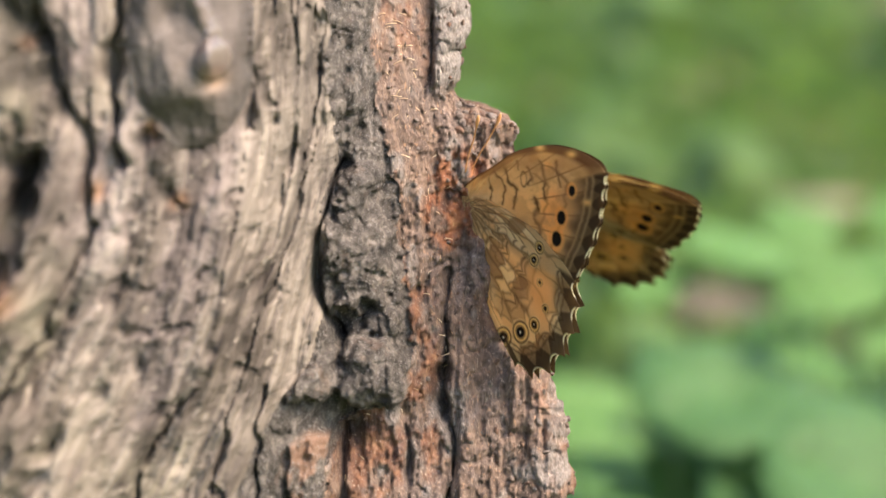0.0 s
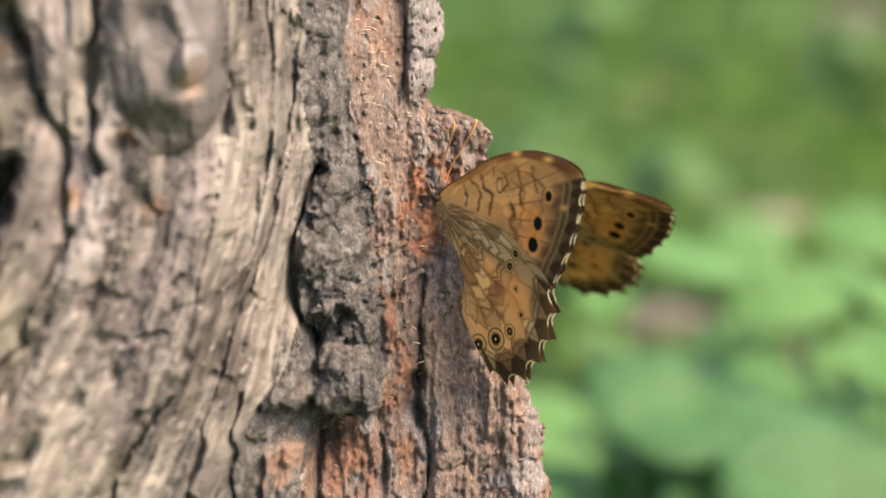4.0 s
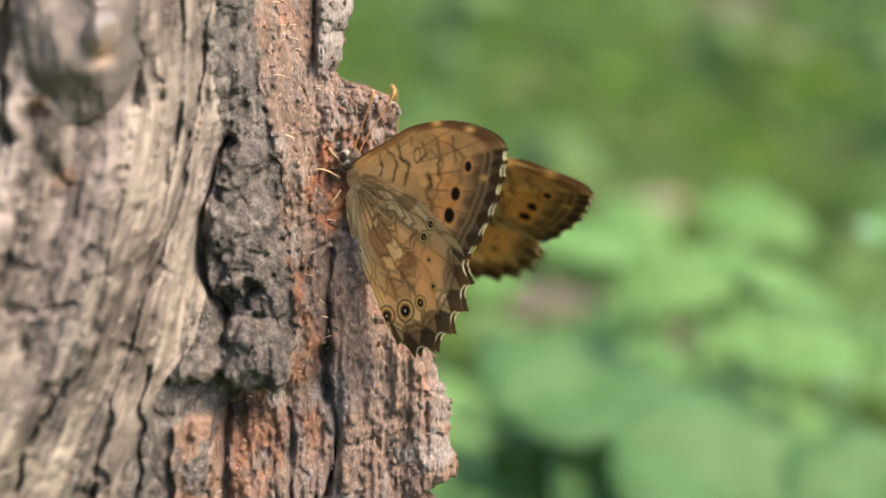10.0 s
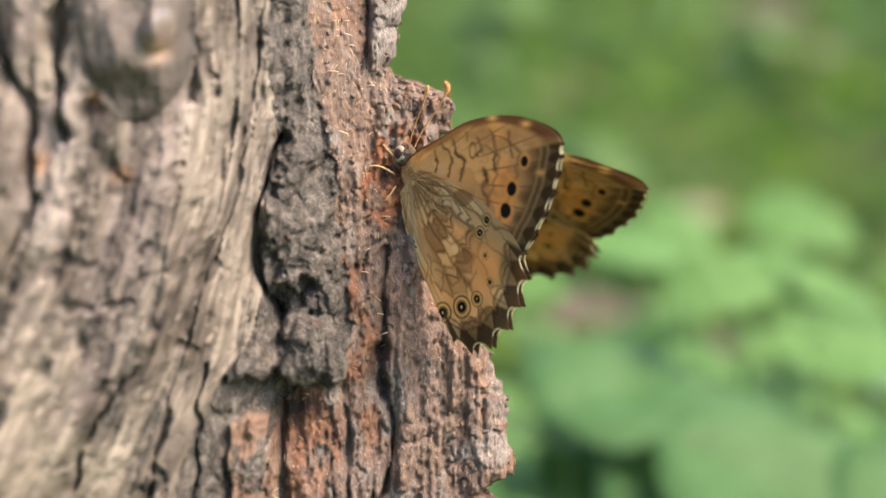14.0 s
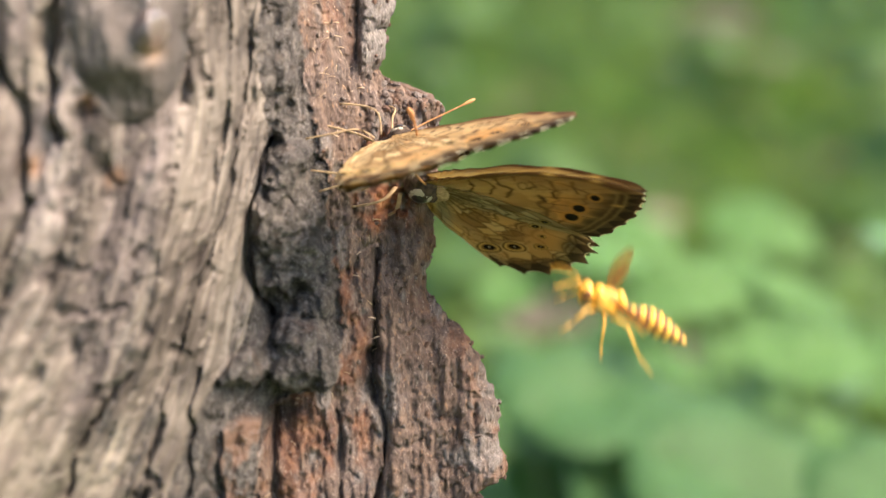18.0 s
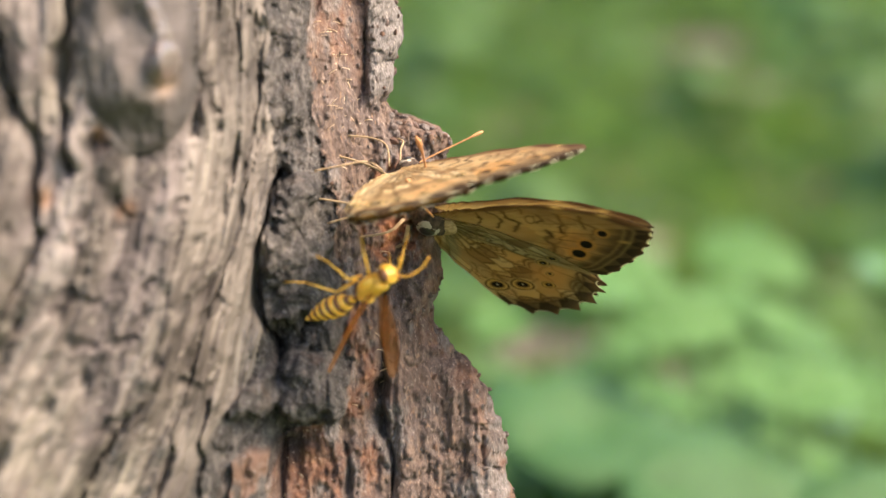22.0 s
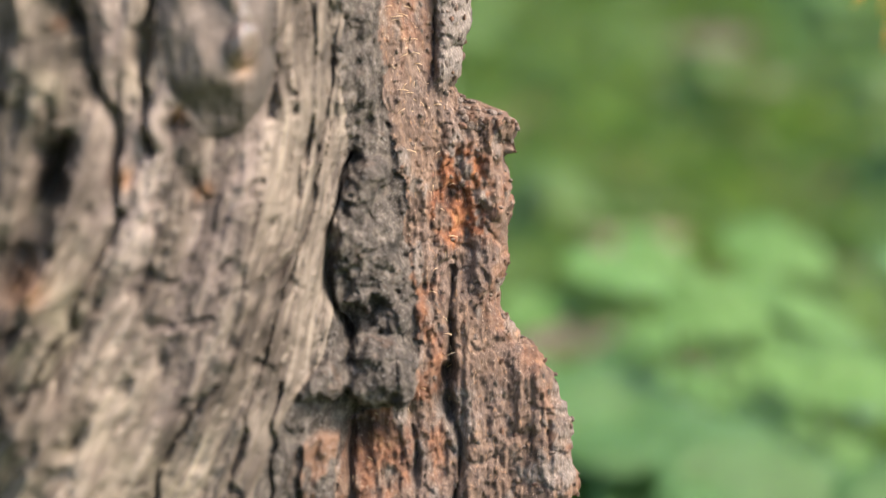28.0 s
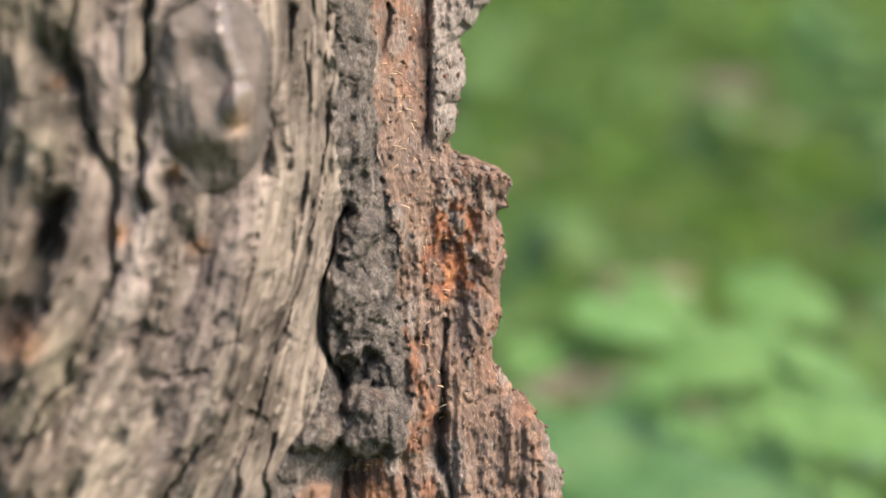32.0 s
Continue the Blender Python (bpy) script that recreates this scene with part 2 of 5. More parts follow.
W_BROWN = plain("wasp_brown", (0.15, 0.05, 0.014), (0.3, 0.11, 0.035), 700, 0.4, 0.5, 0.2, 0.0001)
W_ORANGE = plain("wasp_orange", (0.66, 0.28, 0.03), (0.88, 0.48, 0.06), 700, 0.45, 0.4, 0.2, 0.0001)


# ---- small builders ----
def part(name, me, material, parent, label=""):
    """One mesh object under a thing or a part."""
    if isinstance(me, bmesh.types.BMesh):
        data = bpy.data.meshes.new(name)
        me.to_mesh(data)
        me.free()
        me = data
    if material and not me.materials:
        me.materials.append(material)
    ob = new(name, me)
    ob.parent = parent
    if label:
        ob["label"] = label
    return ob


def mesh_of(name, verts, faces, material=None, smooth=True):
    me = bpy.data.meshes.new(name)
    me.from_pydata([tuple(v) for v in verts], [], faces)
    if smooth:
        me.polygons.foreach_set("use_smooth", [True] * len(me.polygons))
    if material:
        me.materials.append(material)
    me.update()
    return me


def tube(name, pts, radii, material, sides=7):
    """A tapering round rod along a line of points, in metres."""
    pts = [Vector(p) for p in pts]
    verts, faces = [], []
    side = Vector((0.31, 0.52, 0.79))
    for i, p in enumerate(pts):
        way = (pts[min(i + 1, len(pts) - 1)] - pts[max(i - 1, 0)]).normalized()
        a = way.cross(side).normalized()
        b = way.cross(a)
        r = radii[i] if isinstance(radii, (list, tuple)) else radii
        for k in range(sides):
            w = 2 * math.pi * k / sides
            verts.append(p + r * (a * math.cos(w) + b * math.sin(w)))
    for i in range(len(pts) - 1):
        for k in range(sides):
            j = (k + 1) % sides
            faces.append((i * sides + k, i * sides + j, (i + 1) * sides + j, (i + 1) * sides + k))
    faces.append(tuple(range(sides))[::-1])
    faces.append(tuple((len(pts) - 1) * sides + k for k in range(sides)))
    return mesh_of(name, verts, faces, material)


def curved(pts, steps=5):
    """A smooth line through the points."""
    pts = [Vector(p) for p in pts]
    out = []
    for i in range(len(pts) - 1):
        p0, p1, p2, p3 = pts[max(i - 1, 0)], pts[i], pts[i + 1], pts[min(i + 2, len(pts) - 1)]
        for k in range(steps):
            t = k / steps
            out.append(0.5 * (2 * p1 + (p2 - p0) * t + (2 * p0 - 5 * p1 + 4 * p2 - p3) * t * t + (3 * p1 - p0 - 3 * p2 + p3) * t ** 3))
    out.append(pts[-1])
    return out


def blob(name, center, size, material, lumps=0.0, seed=0, u=14, v=9):
    """A rounded, slightly uneven body part."""
    bm = bmesh.new()
    bmesh.ops.create_uvsphere(bm, u_segments=u, v_segments=v, radius=1.0)
    for p in bm.verts:
        k = 1 + lumps * noise.noise(p.co * 2.3 + Vector((seed, 1.7 * seed, 0)))
        p.co = Vector((p.co.x * size[0], p.co.y * size[1], p.co.z * size[2])) * k + Vector(center)
    for f in bm.faces:
        f.smooth = True
    me = bpy.data.meshes.new(name)
    bm.to_mesh(me)
    bm.free()
    me.materials.append(material)
    return me


def thing(name, m, label, category, group="", kind=""):
    ob = new(name)
    ob.empty_display_size = 0.01
    ob.matrix_basis = m
    return tagged(ob, label, category, group, kind)


# ---- noise on arrays ----
def lattice(ix, iy, seed):
    h = (ix * 374761393 + iy * 668265263 + seed * 144269504) & 0xFFFFFFFF
    h = ((h ^ (h >> 13)) * 1274126177) & 0xFFFFFFFF
    return ((h ^ (h >> 16)) & 0xFFFF) / 65535.0


def vnoise(x, y, seed=0):
    ix, iy = np.floor(x).astype(np.int64), np.floor(y).astype(np.int64)
    fx, fy = x - ix, y - iy
    fx, fy = fx * fx * (3 - 2 * fx), fy * fy * (3 - 2 * fy)
    a = lattice(ix, iy, seed) * (1 - fx) + lattice(ix + 1, iy, seed) * fx
    b = lattice(ix, iy + 1, seed) * (1 - fx) + lattice(ix + 1, iy + 1, seed) * fx
    return 2 * (a * (1 - fy) + b * fy) - 1


def fbm(x, y, seed=0, octaves=4):
    s, k = 0, 1.0
    for o in range(octaves):
        s = s + k * vnoise(x * 2 ** o, y * 2 ** o, seed + 17 * o)
        k *= 0.5
    return s


def ridged(x, y, seed=0, octaves=3):
    s, k = 0, 1.0
    for o in range(octaves):
        s = s + k * (1 - 2 * np.abs(vnoise(x * 2 ** o, y * 2 ** o, seed + 31 * o)))
        k *= 0.5
    return s


def lumps(x, y, seed=0):
    """Rounded cells: 1 in their middles, 0 at their joints."""
    ix, iy = np.floor(x).astype(np.int64), np.floor(y).astype(np.int64)
    best = np.full(x.shape, 9.0)
    for dx in (-1, 0, 1):
        for dy in (-1, 0, 1):
            cx, cy = ix + dx + lattice(ix + dx, iy + dy, seed), iy + dy + lattice(ix + dx, iy + dy, seed + 5)
            best = np.minimum(best, (x - cx) ** 2 + (y - cy) ** 2)
    return np.clip(1 - best, 0.38, 1)


def smooth(v, lo, hi):
    t = np.clip((v - lo) / (hi - lo), 0, 1)
    return t * t * (3 - 2 * t)


def line_distance(x, z, pts):
    best = np.full(x.shape, 1e9)
    for (ax, az), (bx, bz) in zip(pts[:-1], pts[1:]):
        dx, dz = bx - ax, bz - az
        t = np.clip(((x - ax) * dx + (z - az) * dz) / (dx * dx + dz * dz + 1e-9), 0, 1)
        best = np.minimum(best, np.hypot(x - ax - t * dx, z - az - t * dz))
    return best


# ---- the tree trunk; its relief is drawn up in millimetres, heights from 0.4 m above the ground ----
EDGE = ((-400, 26), (-26, 21.5), (-21, 20.1), (-18, 17.7), (-15.7, 15.4), (-14.6, 18), (-13.5, 19.9), (-7, 19.2), (-2.8, 18.6), (1, 17), (3.8, 15.2),
        (6.6, 13.8), (9.5, 11.1), (11.9, 9.3), (14.5, 9.1), (17.3, 10), (22.4, 10.1), (28.3, 10.4), (32.9, 10.3), (36.6, 11.3), (38.4, 11.1), (39.6, 7.4),
        (40.8, 4.2), (42.2, 2.9), (45, 3.5), (49.1, 3.3), (53.5, 4.3), (56.8, 3.4), (59.6, 4.4), (62.2, 7.9), (64.2, 9.5), (70, 11), (1000, 6))
WOOD_END = ((-400, -60), (-11.6, -26.5), (-5.9, -25.1), (-0.6, -22.9), (5, -20.3), (8.5, -17.7), (11.6, -16.2), (16, -14.7), (22.4, -15.2), (30.9, -14.5),
            (35.6, -12.5), (39.3, -13.3), (45.6, -13.7), (54, -13.9), (65, -14.5), (1000, -20))
BARK_END = ((-400, -40), (-15.6, -16.1), (-0.5, -13.1), (0.8, -10), (1.8, -3.3), (9.9, -3.3), (16.4, -2.9), (23.4, -4.9), (29.9, -4.9), (34.9, -6.2),
            (41.5, -7.4), (49.5, -8), (56.7, -8.7), (65, -8.1), (1000, -12))
# polyline, half width, depth
CRACKS = (
    (((-12.3, 36), (-14.2, 32.4), (-15.1, 27.1), (-15.2, 20.8), (-14.6, 15.2), (-12.8, 11.3)), 0.75, 5.0),
    (((2.3, 18.7), (2.0, 12), (2.6, 6), (1.6, 2.5), (1.2, 0.4), (3, -4.7), (2.6, -10.1), (0.1, -18)), 0.4, 2.6),
    (((1.4, 4.2), (0.5, 1.6), (1.4, -1.2)), 0.95, 3.6),
    (((-6.2, 63.5), (-6.5, 59.6), (-7.4, 56.1)), 0.5, 2.0),
    (((-0.2, 63.9), (-0.5, 59.1), (-0.9, 52.7), (-0.5, 45.4)), 0.35, 1.6),
    (((-36.8, 67.2), (-37.3, 58.1), (-37.6, 50.4), (-37.9, 45.5), (-37.2, 41)), 0.75, 4.0),
    (((-48.6, 41), (-51.4, 35.8), (-54.0, 28)), 2.2, 7.0),
    (((-41.1, 33.8), (-44.4, 28.6), (-46.9, 22.6), (-47.1, 19.8), (-50.2, 16.8), (-52.9, 10.7)), 0.6, 2.6),
    (((-29.4, 10.1), (-32.6, 5.9), (-35.4, 2.1), (-38.1, -4.7)), 0.55, 2.6),
    (((-19.9, 64.5), (-20.2, 57.8), (-22.2, 52.8), (-22.5, 43.9)), 0.8, 2.6),
    (((-16.5, 65.8), (-15.2, 55.8), (-15.4, 45.8), (-17.4, 35.4), (-19.6, 25), (-22.5, 14.2), (-25.8, 5.1), (-29.3, -7.5)), 0.55, 1.8),
    (((-17.9, 61.4), (-17.2, 50.7), (-18.2, 40.9), (-20.4, 32.9)), 0.45, 1.3),
    (((-45.3, 67.6), (-46, 59.4), (-44.8, 52.4), (-41, 44.4), (-41.8, 33.9)), 0.55, 2.4),
    (((-12.2, -1), (-12.8, -8), (-12, -20)), 0.7, 3.0),
    (((-21, 8), (-22.6, 2), (-23.4, -8), (-25, -20)), 0.4, 2.0),
    (((-3.6, -2), (-4, -8), (-2.5, -20)), 0.4, 1.6),
)
# x, z, radius, depth (hollows) and the same for bumps
PITS = ((-35.1, 44.1, 1.1, 3.0), (-32.2, 36.8, 1.0, 2.2), (-36.6, 14.6, 0.9, 1.3), (-24.7, 21.6, 0.6, 1.2), (-49.6, 62.4, 1.6, 2.2),
        (-47.2, 63.6, 1.0, 1.6), (-46.7, 53.6, 1.5, 2.2), (-47.6, 60.0, 2.2, 3.2), (-44.6, 49.8, 1.5, 2.4), (-52.0, 47.0, 1.8, 2.6), (-38.6, 23.3, 0.6, 1.0), (-44.4, 22.9, 0.8, 1.0), (-27.8, 15.7, 0.9, 1.3), (-8.8, 15.6, 1.3, 4.0), (-12.6, 12.9, 1.5, 2.6), (1.9, 28.4, 1.1, 2.2), (-11.0, -1.6, 2.2, 2.4),
        (-6.1, 23.2, 0.7, 1.4), (-1.9, 16.2, 0.6, 0.8), (-12.2, 35.4, 1.3, 3.5), (-23.2, 30, 0.5, 1.0), (-20.2, 44, 0.4, 1.0), (-41.5, 12, 0.9, 1.0))

# knobs of the grey bark: x, z, half width, half height, how far they stand out
BARK_KNOBS = ((-10.6, 31.8, 3.6, 4.2, 5.2), (-9.6, 24.4, 4.6, 6.2, 5.0), (-8.4, 18.8, 4.4, 4.2, 4.8), (-5.8, 13.4, 2.9, 4.6, 3.8), (-8.0, 6.2, 5.6, 5.2, 6.4),
              (-15.4, 7.2, 3.0, 3.2, 4.2), (-11.4, 45, 2.6, 8, 1.8), (-12.0, 58, 2.8, 9, 1.8))


def trunk_relief(X, Z):
    """Relief towards the open side in mm, and the masks of colour, over points of the trunk's face."""
    wood_end = np.interp(Z, *zip(*WOOD_END)) + 0.6 * fbm(Z * 0.2, X * 0.0 + 3, 8, 2)
    bark_end = np.interp(Z, *zip(*BARK_END)) + 0.6 * fbm(Z * 0.6, X * 0.0 + 9, 9)
    wood, bark = smooth(X, wood_end + 0.7, wood_end - 0.7), smooth(X, bark_end + 0.3, bark_end - 0.3)
    red = (1 - bark) * (1 - wood)
    bark = bark * (1 - wood)
    lean = (0.27 + 0.006 * np.clip(-X - 20, 0, 60)) * np.log1p(np.exp((40 - Z) / 6)) * 6
    g = X + lean + 0.8 * fbm(X * 0.08, Z * 0.05, 2)
    near = np.exp(-np.clip(np.abs(Z - 20) - 60, 0, None) / 30)
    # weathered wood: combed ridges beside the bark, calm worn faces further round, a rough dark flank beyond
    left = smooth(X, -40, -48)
    combed = smooth(g + 1.2 * fbm(X * 0.15, Z * 0.06, 13, 2), -25, -21)
    d_wood = 1.3 * fbm(g * 0.11, Z * 0.028, 3, 2) + 0.6 * fbm(X * 0.09, Z * 0.08, 6, 2)
    d_wood += combed * (1.0 * ridged(g * 0.40, Z * 0.028, 4, 2) + 0.42 * ridged(g * 1.05, Z * 0.06, 15, 2) + 0.35 * fbm(g * 0.8, Z * 0.22, 5, 3))
    d_wood += (1 - combed) * (0.5 * fbm(g * 0.40, Z * 0.09, 7, 3) + 0.3 * ridged(g * 0.7, Z * 0.08, 11, 2) + 0.16 * fbm(g * 1.7, Z * 0.35, 10, 3))
    seam = np.exp(-(vnoise(g * 0.24 + 0.2 * fbm(X * 0.2, Z * 0.05, 17), Z * 0.018, 16) / 0.035) ** 2) * (0.35 + 0.65 * combed)
    nick = smooth(lumps(g * 0.30, Z * 0.17, 18), 0.955, 0.99) * smooth(fbm(X * 0.12, Z * 0.1, 19, 2), -0.3, 0.3)
    dent = smooth(lumps(g * 0.15 + 0.25 * fbm(X * 0.4, Z * 0.4, 92, 2) + 5, Z * 0.10 + 0.25 * fbm(X * 0.4, Z * 0.3, 93, 2), 94), 0.955, 0.99)
    d_wood -= 0.9 * seam + 0.35 * nick + 0.8 * dent
    d_wood += left * (2.4 * ridged(g * 0.22, Z * 0.07, 7, 2) + 1.0 * lumps(g * 0.25 + 0.3 * fbm(X * 0.3, Z * 0.2, 27), Z * 0.12, 14) + 0.6 * fbm(X * 0.4, Z * 0.25, 8))
    d_wood += 0.32 * fbm(g * 0.9, Z * 0.5, 88, 4) + 0.3 * lumps(g * 0.6 + 0.4 * fbm(X * 0.5, Z * 0.4, 89), Z * 0.28 + 0.4 * fbm(X * 0.4, Z * 0.3, 90), 91)
    d_wood += 1.6 * np.exp(-(((X + 37.0) / 1.8) ** 2 + ((Z - 44.0) / 2.2) ** 2) ** 2)
    tone = 0.46 + 0.22 * fbm(g * 0.26, Z * 0.032, 72, 3) + 0.15 * fbm(g * 1.1, Z * 0.10, 73, 3) + 0.12 * fbm(X * 0.16, Z * 0.13, 74, 3)
    # seams, nicks and dents are also toned darker, shade put into the colour
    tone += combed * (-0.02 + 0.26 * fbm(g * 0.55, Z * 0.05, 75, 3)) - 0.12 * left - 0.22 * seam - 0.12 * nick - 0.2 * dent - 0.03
    worn = (1 - combed) * (1 - 0.7 * left) * smooth(fbm(g * 0.16, Z * 0.05, 76, 2), -0.7, 0.1)
    film = np.maximum(0.8 * smooth(Z + 0.35 * (X + 40), 10, -2) * smooth(X, -26, -34), 0.7 * left * smooth(fbm(X * 0.12, Z * 0.12, 77, 3), -0.1, 0.5))
    # burl with its nose
    rb = ((X + 29.3 + 0.05 * (Z - 56)) / 7.2) ** 2 + ((Z - 56) / 13.5) ** 2 + 0.12 * fbm(X * 0.2, Z * 0.15, 12)
    burl = np.clip(1 - rb, 0, 1)
    d_burl = 4.8 * np.sqrt(burl) + 0.8 * fbm(X * 0.24, Z * 0.14, 13, 3) + 0.18 * ridged(X * 0.6, Z * 0.25, 11)
    bulb = np.clip(1 - ((X + 25.9) / 2.1) ** 2 - ((Z - 54.0) / 2.7) ** 2, 0, 1)
    crest = np.exp(-(line_distance(X, Z, ((-28.4, 66.0), (-27.6, 62.0), (-26.0, 57.5), (-25.8, 54.0))) / 1.15) ** 2)
    nose = np.maximum(crest, smooth(bulb, 0.0, 0.35))
    d_burl = d_burl + 2.3 * np.sqrt(bulb) + 1.2 * crest - 1.5 * np.exp(-(((X + 31) / 1.6) ** 2 + ((Z - 60.0) / 2.2) ** 2)) - 1.2 * np.exp(-(((X + 26.0) / 1.5) ** 2 + ((Z - 50.6) / 0.9) ** 2))
    d_burl = d_burl - 1.6 * np.exp(-(((X + 29.6) / 4.0) ** 2 + ((Z - 46.5) / 2.4) ** 2))
    # grey crumbly bark: one long block of knobs, a foot below it with a lump at its side
    d_bark = -0.6 + 0 * X
    for cx, cz, rx, rz, high in BARK_KNOBS:
        q = ((X - cx + 1.5 * fbm(X * 0.3, Z * 0.3, 29)) / rx) ** 2 + ((Z - cz + 1.5 * fbm(X * 0.3, Z * 0.3, 28)) / rz) ** 2
        d_bark = np.maximum(d_bark, high * np.sqrt(np.clip(1 - q, 0, 1)) - 0.6)
    wx, wz = X + 1.1 * fbm(X * 0.35, Z * 0.3, 27, 3), Z + 1.3 * fbm(X * 0.3, Z * 0.3, 26, 3)
    d_bark += 0.9 * lumps(wx * 0.34, wz * 0.26, 21) + 0.6 * lumps(wx * 0.8, wz * 0.55, 22) + 0.25 * lumps(wx * 1.7, wz * 1.1, 30) + 0.35 * ridged(wx * 0.55, wz * 0.2, 29, 2)
    d_bark += 0.6 * fbm(X * 0.4, Z * 0.32, 23, 2) + 0.16 * fbm(X * 1.9, Z * 1.2, 24, 3) - 1.0
    d_bark -= 0.5 * smooth(lumps(wx * 0.3, wz * 0.26, 25), 0.9, 0.985) * smooth(fbm(X * 0.2, Z * 0.15, 58, 2), 0.0, 0.4) + 0.5 * np.exp(-(vnoise(wx * 0.3, wz * 0.16, 20) / 0.05) ** 2)
    shelf = smooth(Z, 36, 40)
    d_bark += shelf * (1.1 * lumps(wx * 0.42, wz * 0.11, 43) + 0.7 * ridged(X * 0.6, Z * 0.08, 40, 2) - 1.0)
    # reddish inner bark: calm old faces, crumbly where it broke
    strip = smooth(X, -0.2, -1.4) * smooth(Z, 43, 47)
    mauve = np.exp(-(((X + 3.0) / 4.2) ** 2 + ((Z - 39.0) / 5.5) ** 2) ** 2)
    lower = np.exp(-(((X - 6.0) / 3.2) ** 2 + ((Z - 8) / 9) ** 2) ** 2)
    calm = 1 - 0.72 * np.maximum(strip, np.maximum(mauve, 0.6 * lower))
    d_red = 1.0 * fbm(X * 0.25, Z * 0.12, 31, 2) + calm * (0.45 * ridged(X * 0.3 + 0.3 * fbm(X * 0.4, Z * 0.3, 30), Z * 0.13, 33) + 0.95 * lumps(X * 0.62 + 0.4 * fbm(X * 0.4, Z * 0.2, 50), Z * 0.2 + 0.4 * fbm(X * 0.5, Z * 0.3, 54), 55) + 0.4 * lumps(X * 1.3 + 0.3 * fbm(X, Z, 56), Z * 0.4, 57) + 0.35 * ridged(X * 0.9, Z * 0.12, 58, 2) - 0.9 + 0.35 * fbm(X * 0.55, Z * 0.26, 32) + 0.28 * lumps(X * 0.7 + 0.5 * fbm(X * 0.5, Z * 0.5, 37), Z * 0.5 + 0.4 * fbm(X * 0.6, Z * 0.5, 36), 35) + 0.22 * fbm(X * 1.5, Z * 0.8, 39))
    d_red += 0.12 * fbm(X * 2.4, Z * 1.4, 34) - (0.3 + 0.4 * calm) * np.exp(-(vnoise(X * 0.3 + 0.6 * fbm(X * 0.3, Z * 0.2, 45), Z * 0.07, 44) / 0.05) ** 2)
    d_red -= 0.35 * np.exp(-(vnoise(X * 0.2, Z * 0.22 + 0.5 * fbm(X * 0.3, Z * 0.3, 46), 47) / 0.05) ** 2)
    pocket = np.exp(-(((X - 3.4 - 0.8 * fbm(X * 0.4, Z * 0.3, 48)) / 4.5) ** 2 + ((Z - 28) / 8.0) ** 2) ** 2)
    d_red += pocket * (-2.6 + 1.7 * lumps(X * 0.5 + 0.3 * fbm(X, Z, 38), Z * 0.42, 35) + 0.5 * lumps(X * 1.2, Z * 1.1, 49))
    ledge = smooth(Z, 41.2, 39.6) * smooth(Z, 12, 18) * smooth(X, 3.5, 7.5)
    d_red += 1.6 * ledge * (1 + 0.4 * fbm(X * 0.8, Z * 0.5, 36))
    d_red += 0.9 * smooth(X, 3.0, 4.0) * smooth(Z, 20, 12) + 0.5 * lumps(X * 0.5, Z * 0.28, 37) * smooth(Z, 10, 4)
    d_red += 1.2 * smooth(X, -0.6, 0.3) * smooth(Z, 43, 47) * (1 + 0.6 * lumps(X * 0.5, Z * 0.4, 38))
    chip = smooth(np.abs(X + 16.6 - 0.08 * (Z + 5) + 0.5 * fbm(Z * 0.3, X * 0.2, 86, 2)), 2.6, 2.1) * smooth(Z, -16, -15) * smooth(Z + 0.4 * np.abs(X + 16.6), 0.4, -0.6)
    hollow = np.exp(-(((X + 11.6) / 2.3) ** 2 + ((Z + 4.5) / 4.2) ** 2) ** 2)
    d = wood * np.where(burl > 0, d_wood * (1 - smooth(burl, 0, 0.15)) + d_burl + 0.0, d_wood) + bark * d_bark + red * d_red
    d = d * (1 - 0.5 * chip) + 2.2 * chip + 0.9 * chip * fbm(X * 0.5, Z * 0.22, 87, 4) - 2.6 * hollow * (1 - chip)
    d = d + 0.12 * fbm(X * 4.3, Z * 3.9, 41, 3) + 0.16 * red * fbm(X * 2.9, Z * 1.2, 42, 3) 
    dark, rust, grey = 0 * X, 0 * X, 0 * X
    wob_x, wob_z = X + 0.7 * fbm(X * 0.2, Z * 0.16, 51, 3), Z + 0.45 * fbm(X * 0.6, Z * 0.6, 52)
    # each crack has its shade painted in with dark, along the same line
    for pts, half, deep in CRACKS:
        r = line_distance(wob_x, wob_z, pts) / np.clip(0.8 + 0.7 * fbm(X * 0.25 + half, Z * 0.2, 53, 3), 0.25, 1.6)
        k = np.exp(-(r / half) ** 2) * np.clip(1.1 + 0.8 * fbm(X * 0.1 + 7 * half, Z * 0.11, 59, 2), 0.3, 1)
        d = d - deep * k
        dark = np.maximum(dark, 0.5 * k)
    # pits likewise: relief, and painted shade in their hollows
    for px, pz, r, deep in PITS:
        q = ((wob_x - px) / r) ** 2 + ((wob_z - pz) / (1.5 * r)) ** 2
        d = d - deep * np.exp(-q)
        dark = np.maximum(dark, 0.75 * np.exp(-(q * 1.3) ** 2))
    rust = np.maximum(rust, red * smooth(pocket, 0.2, 0.7) * smooth(fbm(X * 0.7, Z * 0.6, 61), -0.6, 0.2))
    rust = np.maximum(rust, red * 0.36 * strip * smooth(fbm(X * 0.5, Z * 0.15, 62), -0.7, 0.5))
    rust = np.maximum(rust, np.maximum(0.6 * chip * smooth(fbm(X * 0.6, Z * 0.4, 63), -0.6, 0.5), 0.35 * hollow))
